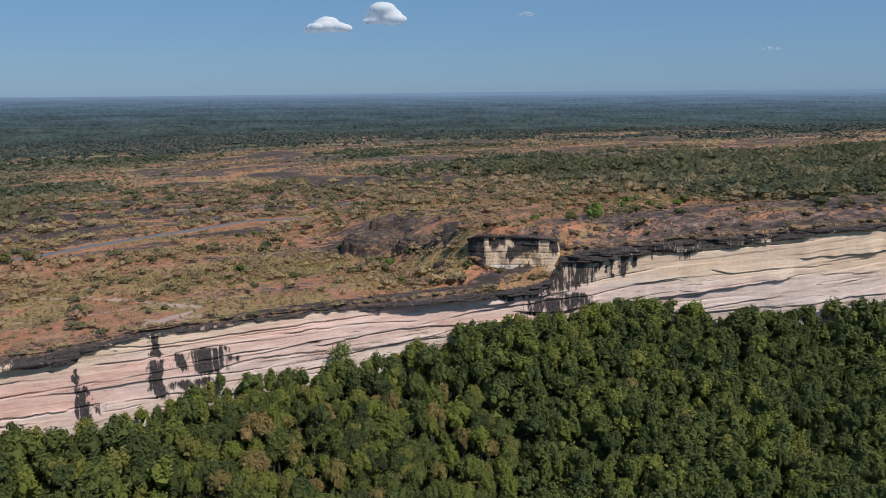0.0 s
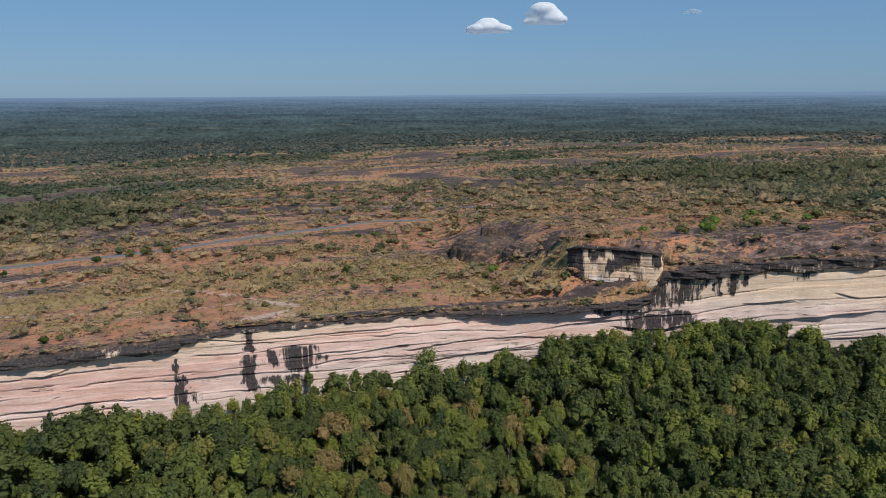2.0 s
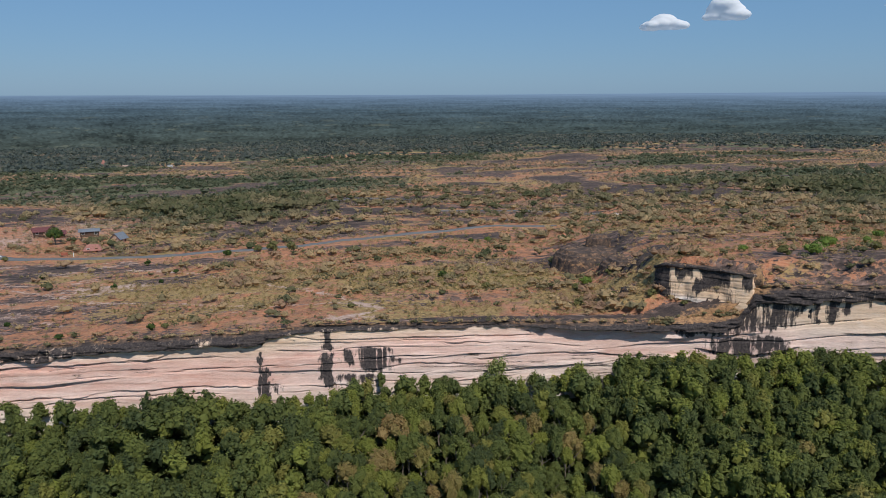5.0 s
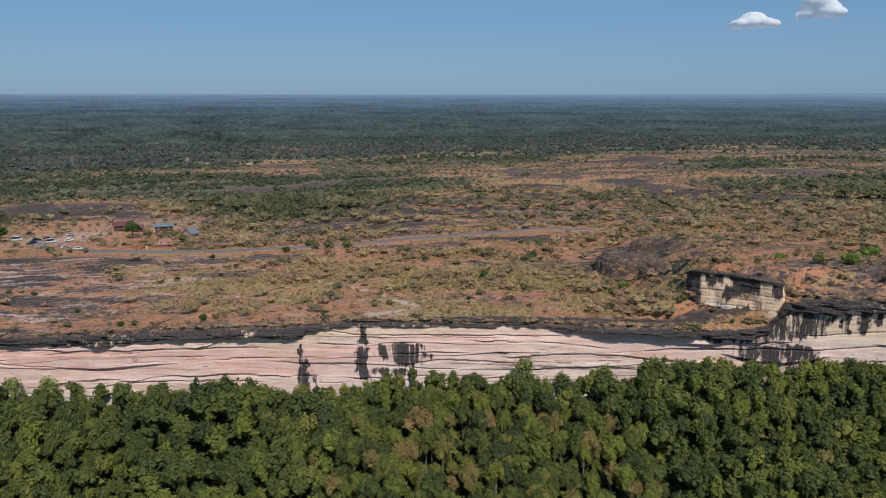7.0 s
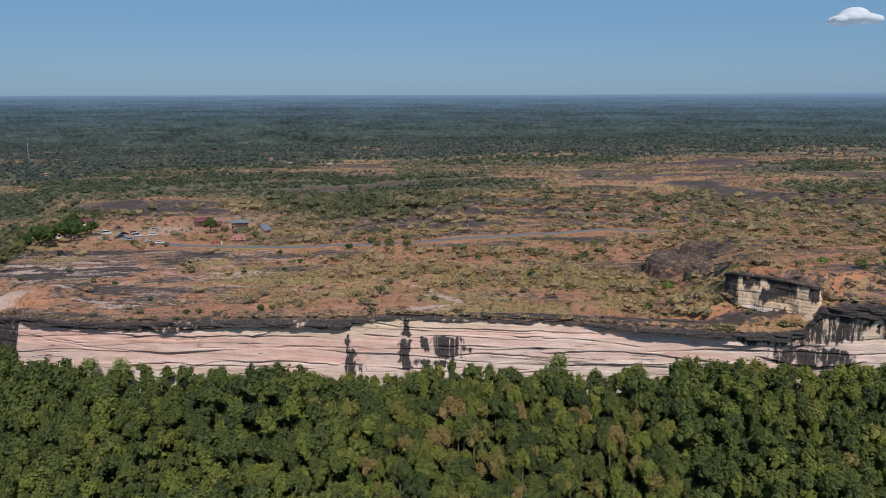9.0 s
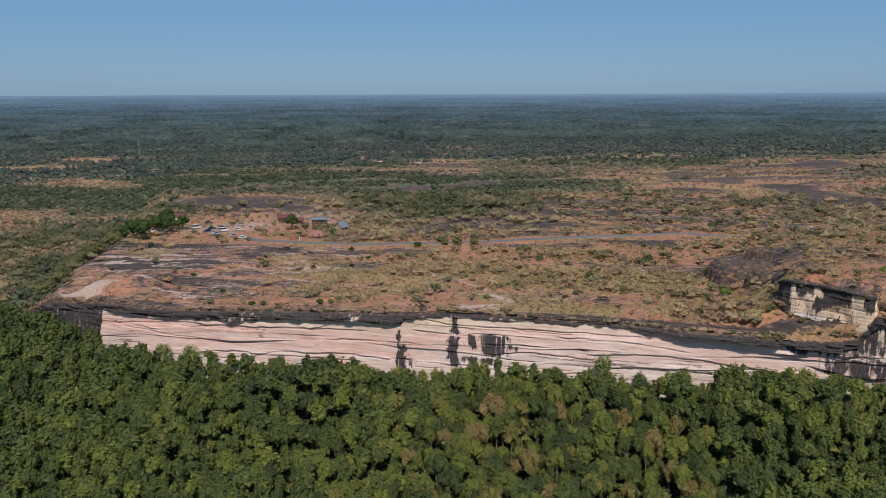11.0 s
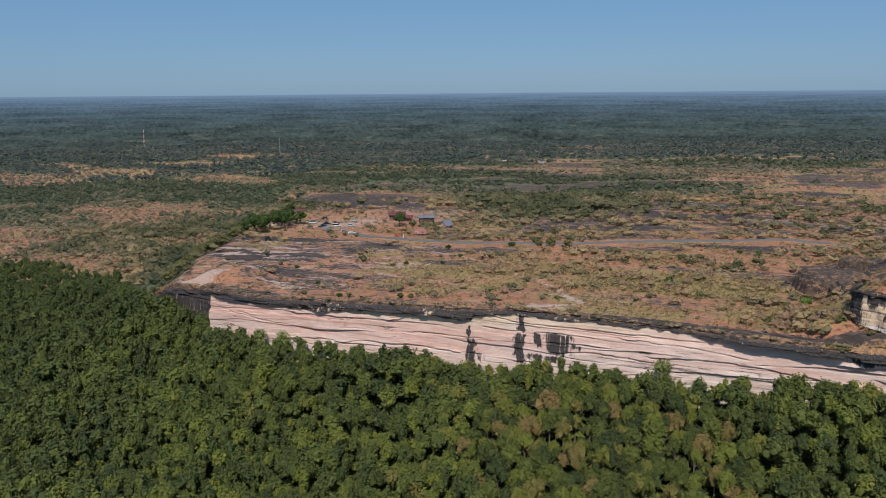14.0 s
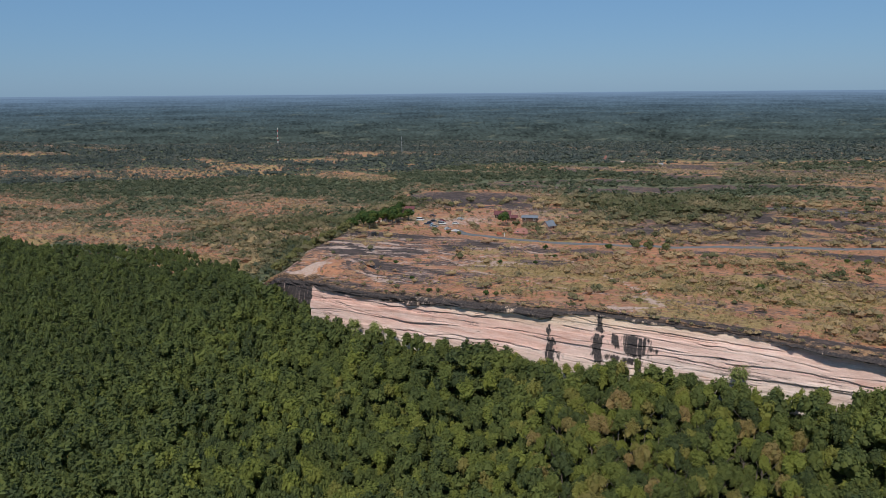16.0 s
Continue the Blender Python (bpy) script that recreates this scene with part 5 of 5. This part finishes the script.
def car(x, y, head, kind, colour, label):
    """A parked car, van or pickup."""
    root = tagged(new(kind), label, "car" if kind == "car" else kind, "parked vehicles")
    L, Wd, sill, belt, roof = {"car": (4.3, 1.72, 0.32, 0.86, 1.45), "van": (5.0, 1.85, 0.35, 1.1, 2.1), "pickup_truck": (5.2, 1.82, 0.45, 1.0, 1.75)}[kind]
    p = PAINT[colour]
    part("body", box(-L / 2, L / 2, -Wd / 2, Wd / 2, sill, belt, 0.14, (0.97, 0.93)), p, root)
    c0, c1 = {"car": (-1.55, 0.95), "van": (-2.4, 1.6), "pickup_truck": (-0.7, 1.3)}[kind]
    part("cabin", box(c0, c1, -Wd / 2 + 0.08, Wd / 2 - 0.08, belt - 0.02, roof, 0.10, (0.74, 0.82)), p, root)
    g = box(c0 + 0.12, c1 + 0.03, -Wd / 2 + 0.055, Wd / 2 - 0.055, belt + 0.06, roof - 0.16, 0.03, (0.80, 0.87))
    part("window", g, glass_mat, root, "dark tinted car glass")
    if kind == "pickup_truck":
        part("load_bed", box(-L / 2 + 0.1, c0 - 0.1, -Wd / 2 + 0.12, Wd / 2 - 0.12, belt - 0.05, belt + 0.03, 0.02), tyre_mat, root, "dark lined load bed")
    for sx_ in (-1, 1):
        part("headlight", box(L / 2 - 0.12, L / 2 + 0.005, sx_ * Wd * 0.33 - 0.16, sx_ * Wd * 0.33 + 0.16, sill + 0.24, sill + 0.40, 0.02), rim_mat, root, "clear headlight")
        for fx_ in (-1, 1):
            w = part("wheel", tube(bmesh.new(), (fx_ * L * 0.31, sx_ * (Wd / 2 - 0.02), 0.32), (fx_ * L * 0.31, sx_ * (Wd / 2 - 0.24), 0.32), 0.32, 0.32, 14), tyre_mat, root, "black tyre")
            part("rim", tube(bmesh.new(), (fx_ * L * 0.31, sx_ * (Wd / 2 + 0.005), 0.32), (fx_ * L * 0.31, sx_ * (Wd / 2 - 0.08), 0.32), 0.2, 0.2, 10), rim_mat, w, "alloy rim")
    root.matrix_basis = pose(x, y, float(land(x, y)) + 0.1, 0, 0, head)
    return root


car(-203, 177, 32, "van", "white", "white van parked on bare rock")
car(-206, 195.5, 20, "car", "black", "black car parked alone on bare rock")
car(-190, 166, 60, "pickup_truck", "dark_blue", "dark blue pickup parked beside other cars")
car(-193, 176, 35, "car", "black", "black car parked beside a red one")
car(-190, 181, 30, "car", "red", "dark red car parked in a row")
car(-183.5, 170, 28, "van", "white", "white minivan parked on bare rock")
car(-183, 160, 25, "car", "pale_blue", "pale blue car parked on bare rock")
car(-180, 156.5, 28, "car", "pale_blue", "pale blue car parked on bare rock")
car(-184, 192, 24, "car", "silver", "silver car parked under thin trees")
car(-176, 173, 22, "car", "white", "low white car parked apart")
car(-168, 151, 70, "car", "silver", "small silver car parked by the bushes")
car(-160, 146, 28, "car", "white", "white car half hidden behind bushes")
car(101, 154, 120, "car", "white", "white car on the road through the scrub")

roof_maroon = simple("maroon_roof_sheet", (0.11, 0.035, 0.04), (0.17, 0.06, 0.06), 0.8)
roof_grey = simple("grey_roof_sheet", (0.30, 0.31, 0.32), (0.42, 0.43, 0.44), 0.8, 0.5)
roof_slate = simple("slate_grey_tiles", (0.13, 0.15, 0.18), (0.20, 0.22, 0.25), 0.5)
roof_salmon = simple("salmon_roof_tiles", (0.27, 0.115, 0.09), (0.36, 0.17, 0.135), 0.6)
wall_timber = simple("dark_timber_wall", (0.075, 0.045, 0.032), (0.13, 0.08, 0.055), 0.4)
wall_plaster = simple("pinkish_plaster", (0.45, 0.29, 0.23), (0.55, 0.38, 0.31), 0.7)
wall_white = simple("white_plaster", (0.62, 0.61, 0.58), (0.74, 0.73, 0.70), 0.7)
pane_mat = simple("window_pane", (0.02, 0.022, 0.025), (0.035, 0.04, 0.045), 0.5, 0.15)
door_mat = simple("wooden_door", (0.10, 0.05, 0.03), (0.15, 0.08, 0.05), 0.3)


def roof_mesh(wx, wy, z, rise, over=0.6, hip=0.0, thick=0.14):
    """A gable or hip roof with thickness, its ridge along x."""
    bm = bmesh.new()
    hx, hy = wx / 2 + over, wy / 2 + over
    drop = rise * over / (wy / 2)
    rx = hx * (1 - hip)
    rings = []
    for dz in (0, -thick):
        rings.append([bm.verts.new(q) for q in ((-hx, -hy, z - drop + dz), (hx, -hy, z - drop + dz), (hx, hy, z - drop + dz), (-hx, hy, z - drop + dz), (-rx, 0, z + rise + dz), (rx, 0, z + rise + dz))])
    a, b = rings
    for r, flip in ((a, 1), (b, -1)):
        for q in ((0, 1, 5, 4), (2, 3, 4, 5), (1, 2, 5), (3, 0, 4)):
            if len(q) == 3 and hip == 0:
                continue
            bm.faces.new([r[i] for i in q][::flip])
    rim = (0, 1, 2, 3) if hip else (0, 1, 5, 2, 3, 4)
    for i, j in zip(rim, rim[1:] + rim[:1]):
        bm.faces.new((a[i], b[i], b[j], a[j]))
    return bm


def house(x, y, head, wx, wy, wall, rise, wmat, rmat, label, hip=0.0, stilts=0.0, windows=3, over=0.7):
    """A small house with its walls, roof, door and windows."""
    root = tagged(new("house"), label, "house", "buildings on the plateau")
    bm = box(-wx / 2, wx / 2, -wy / 2, wy / 2, stilts - (0.4 if not stilts else 0), stilts + wall)
    if not hip:                                            # gable ends
        for sx_ in (-1, 1):
            bm.faces.new([bm.verts.new(q) for q in ((sx_ * wx / 2, -wy / 2, stilts + wall), (sx_ * wx / 2, wy / 2, stilts + wall), (sx_ * wx / 2, 0, stilts + wall + rise - 0.16))][::sx_])
    part("wall", bm, wmat, root)
    part("roof", roof_mesh(wx, wy, stilts + wall, rise, over, hip), rmat, root)
    for k in range(windows):
        u = -wx / 2 + wx * (k + 0.5) / windows
        for sy_ in (-1, 1):
            if k == windows // 2 and sy_ < 0:
                part("door", box(u - 0.5, u + 0.5, sy_ * wy / 2 - 0.05, sy_ * wy / 2 + 0.05, stilts, stilts + 2.0, 0.01), door_mat, root, "brown wooden door")
                continue
            w = part("window", box(u - 0.6, u + 0.6, sy_ * wy / 2 - 0.06, sy_ * wy / 2 + 0.06, stilts + 0.9, stilts + 2.0, 0.01), wall_white, root, "pale window frame")
            part("pane", box(u - 0.5, u + 0.5, sy_ * wy / 2 - 0.075, sy_ * wy / 2 + 0.075, stilts + 1.0, stilts + 1.9), pane_mat, w, "dark window pane")
    if stilts:
        for sx_ in (-0.46, 0, 0.46):
            for sy_ in (-0.45, 0.45):
                part("post", box(sx_ * wx - 0.13, sx_ * wx + 0.13, sy_ * wy - 0.13, sy_ * wy + 0.13, -0.4, stilts), wall_timber, root)
    root.matrix_basis = pose(x, y, float(land(x, y)) + 0.05, 0, 0, head)
    return root


house(-165, 210, 24, 9.0, 5.5, 2.4, 1.5, wall_timber, roof_maroon, "dark timber house under a maroon sheet roof", stilts=0.9)
house(-157, 207, 24, 5.5, 4.5, 1.9, 1.1, wall_timber, roof_maroon, "small timber annexe under a maroon sheet roof", stilts=0.4, windows=2)
house(-137, 190, 18, 8.0, 5.5, 2.6, 0.8, wall_timber, roof_slate, "two-storey house on posts under a slate-grey roof", stilts=2.4)
house(-123.5, 152, 12, 6.4, 5.2, 1.5, 1.7, wall_plaster, roof_salmon, "low pavilion under a wide salmon hip roof", hip=0.45, windows=2)
house(-121, 180, 70, 5.0, 4.5, 2.3, 2.1, wall_plaster, roof_slate, "small plastered house under a steep slate-grey gable", windows=2)
house(-222, 163, 22, 12.0, 7.0, 2.6, 1.9, wall_white, roof_salmon, "long house under a salmon tiled roof behind trees", windows=5)
house(-232, 209, 30, 5.0, 4.0, 2.5, 1.3, wall_white, roof_maroon, "small white and brown house among trees", windows=2)
house(-300, 747, 10, 7.0, 6.0, 3.0, 6.0, wall_plaster, roof_salmon, "distant hall with a tall pointed reddish roof", hip=0.85, windows=2)
for x, y, wx, r_, lab in ((-947, 1871, 22, "w", "far white farmhouse among trees"), (-905, 1850, 26, "g", "far grey-roofed shed among trees"), (-860, 1880, 18, "w", "far white farmhouse among trees"), (-570, 1192, 16, "g", "far grey-roofed shed among trees"),
                          (-537, 1200, 14, "w", "far white farmhouse among trees"), (-1563, 719, 12, "g", "far grey-roofed shed among trees"), (-1640, 787, 12, "w", "far white farmhouse among trees"), (-1690, 855, 10, "w", "far white farmhouse among trees"),
                          (-1800, 985, 16, "g", "far grey-roofed shed among trees"), (-1396, 802, 9, "w", "far white farmhouse among trees"), (-1690, 1480, 16, "s", "far farmhouse with a reddish roof"), (-271, 727, 9, "w", "far white farmhouse among trees"),
                          (-219, 710, 8, "g", "far grey-roofed shed among trees"), (150, 763, 7, "w", "far white hut on open rock"), (756, 566, 8, "g", "far grey hut on open rock")):
    house(x, y, 15, wx * 0.5, wx * 0.32, 2.4, 1.3, wall_plaster, {"w": wall_plaster, "g": roof_grey, "s": roof_salmon}[r_], lab, windows=2)


def shelter(x, y, head, label):
    root = tagged(new("shelter"), label, "shelter", "shelters")
    for sx_ in (-1.7, 1.7):
        for sy_ in (-1.2, 1.2):
            part("post", box(sx_ - 0.1, sx_ + 0.1, sy_ - 0.1, sy_ + 0.1, -0.3, 2.2), wall_timber, root)
    part("roof", roof_mesh(3.6, 2.8, 2.2, 0.7, 0.5), wall_timber, root)
    part("bench", box(-1.5, 1.5, -0.3, 0.3, 0.38, 0.46, 0.02), wall_timber, root)
    root.matrix_basis = pose(x, y, float(land(x, y)) + 0.05, 0, 0, head)


shelter(-216, 230, 25, "open dark timber shelter on bare rock")
shelter(-201, 220, 25, "open dark timber shelter on bare rock")

# the black box on the headland
kiosk = tagged(new("storage_box"), "black slatted storage box standing on bare rock", "box")
black_m = simple("black_steel", (0.014, 0.014, 0.016), (0.028, 0.028, 0.03), 0.5, 0.5)
part("body", box(-1.15, 1.15, -0.9, 0.9, 0, 2.1), black_m, kiosk)
part("lid", box(-1.25, 1.25, -1.0, 1.0, 2.1, 2.22, 0.02), black_m, kiosk)
for k in range(5):
    part("slat", box(-1.2, 1.2, -0.94, -0.88, 0.2 + k * 0.4, 0.42 + k * 0.4, 0.01), black_m, kiosk)
kiosk.matrix_basis = pose(-187, 109.5, float(land(-187, 109.5)) - 0.05, 0, 0, 25)

# signs at the road
sign_white = simple("white_sign_paint", (0.7, 0.7, 0.68), (0.78, 0.78, 0.76), 0.5)
sign_red = simple("rust_red_board", (0.30, 0.09, 0.05), (0.38, 0.13, 0.08), 0.4)
post_ = tagged(new("marker_post"), "white marker post beside the road", "post")
part("post", box(-0.16, 0.16, -0.12, 0.12, -0.4, 1.7, 0.04), sign_white, post_)
part("cap", box(-0.2, 0.2, -0.16, 0.16, 1.7, 1.8, 0.02), sign_white, post_)
post_.matrix_basis = pose(-127, 139, float(land(-127, 139)), 0, 0, 15)
board = tagged(new("sign_board"), "rust-red sign board on two posts", "sign")
part("board", box(-1.3, 1.3, -0.06, 0.06, 0.6, 1.8, 0.02), sign_red, board)
for sx_ in (-1.0, 1.0):
    part("post", box(sx_ - 0.07, sx_ + 0.07, -0.05, 0.05, -0.4, 0.62), wall_timber, board)
board.matrix_basis = pose(-132, 143, float(land(-132, 143)), 0, 0, 20)


def mast(x, y, height, foot, label, paints):
    """A lattice mast in painted sections."""
    root = tagged(new("radio_mast"), label, "mast")
    n = len(paints)
    for k, pm in enumerate(paints):
        z0, z1 = height * k / n, height * (k + 1) / n
        w0, w1 = foot * (1 - 0.75 * k / n), foot * (1 - 0.75 * (k + 1) / n)
        bm = bmesh.new()
        for i, (a, b) in enumerate(((-1, -1), (1, -1), (1, 1), (-1, 1))):
            a2, b2 = ((1, -1), (1, 1), (-1, 1), (-1, -1))[i]
            tube(bm, (a * w0, b * w0, z0), (a * w1, b * w1, z1), foot * 0.09, foot * 0.09, 5)
            tube(bm, (a * w0, b * w0, z0), (a2 * w1, b2 * w1, z1), foot * 0.06, foot * 0.06, 4)
            tube(bm, (a * w1, b * w1, z1), (a2 * w1, b2 * w1, z1), foot * 0.06, foot * 0.06, 4)
        part("section", bm, pm, root)
    root.matrix_basis = pose(x, y, float(land(x, y)) - 1, 0, 0, 20)


mast_red = simple("mast_red_paint", (0.45, 0.06, 0.04), (0.5, 0.08, 0.06), 2.0)
mast(-1515, 1454, 50, 1.7, "red and white lattice radio mast above far woods", [mast_red, sign_white] * 4)
mast(-699, 877, 30, 0.8, "thin grey lattice mast above the woods", [roof_grey] * 4)
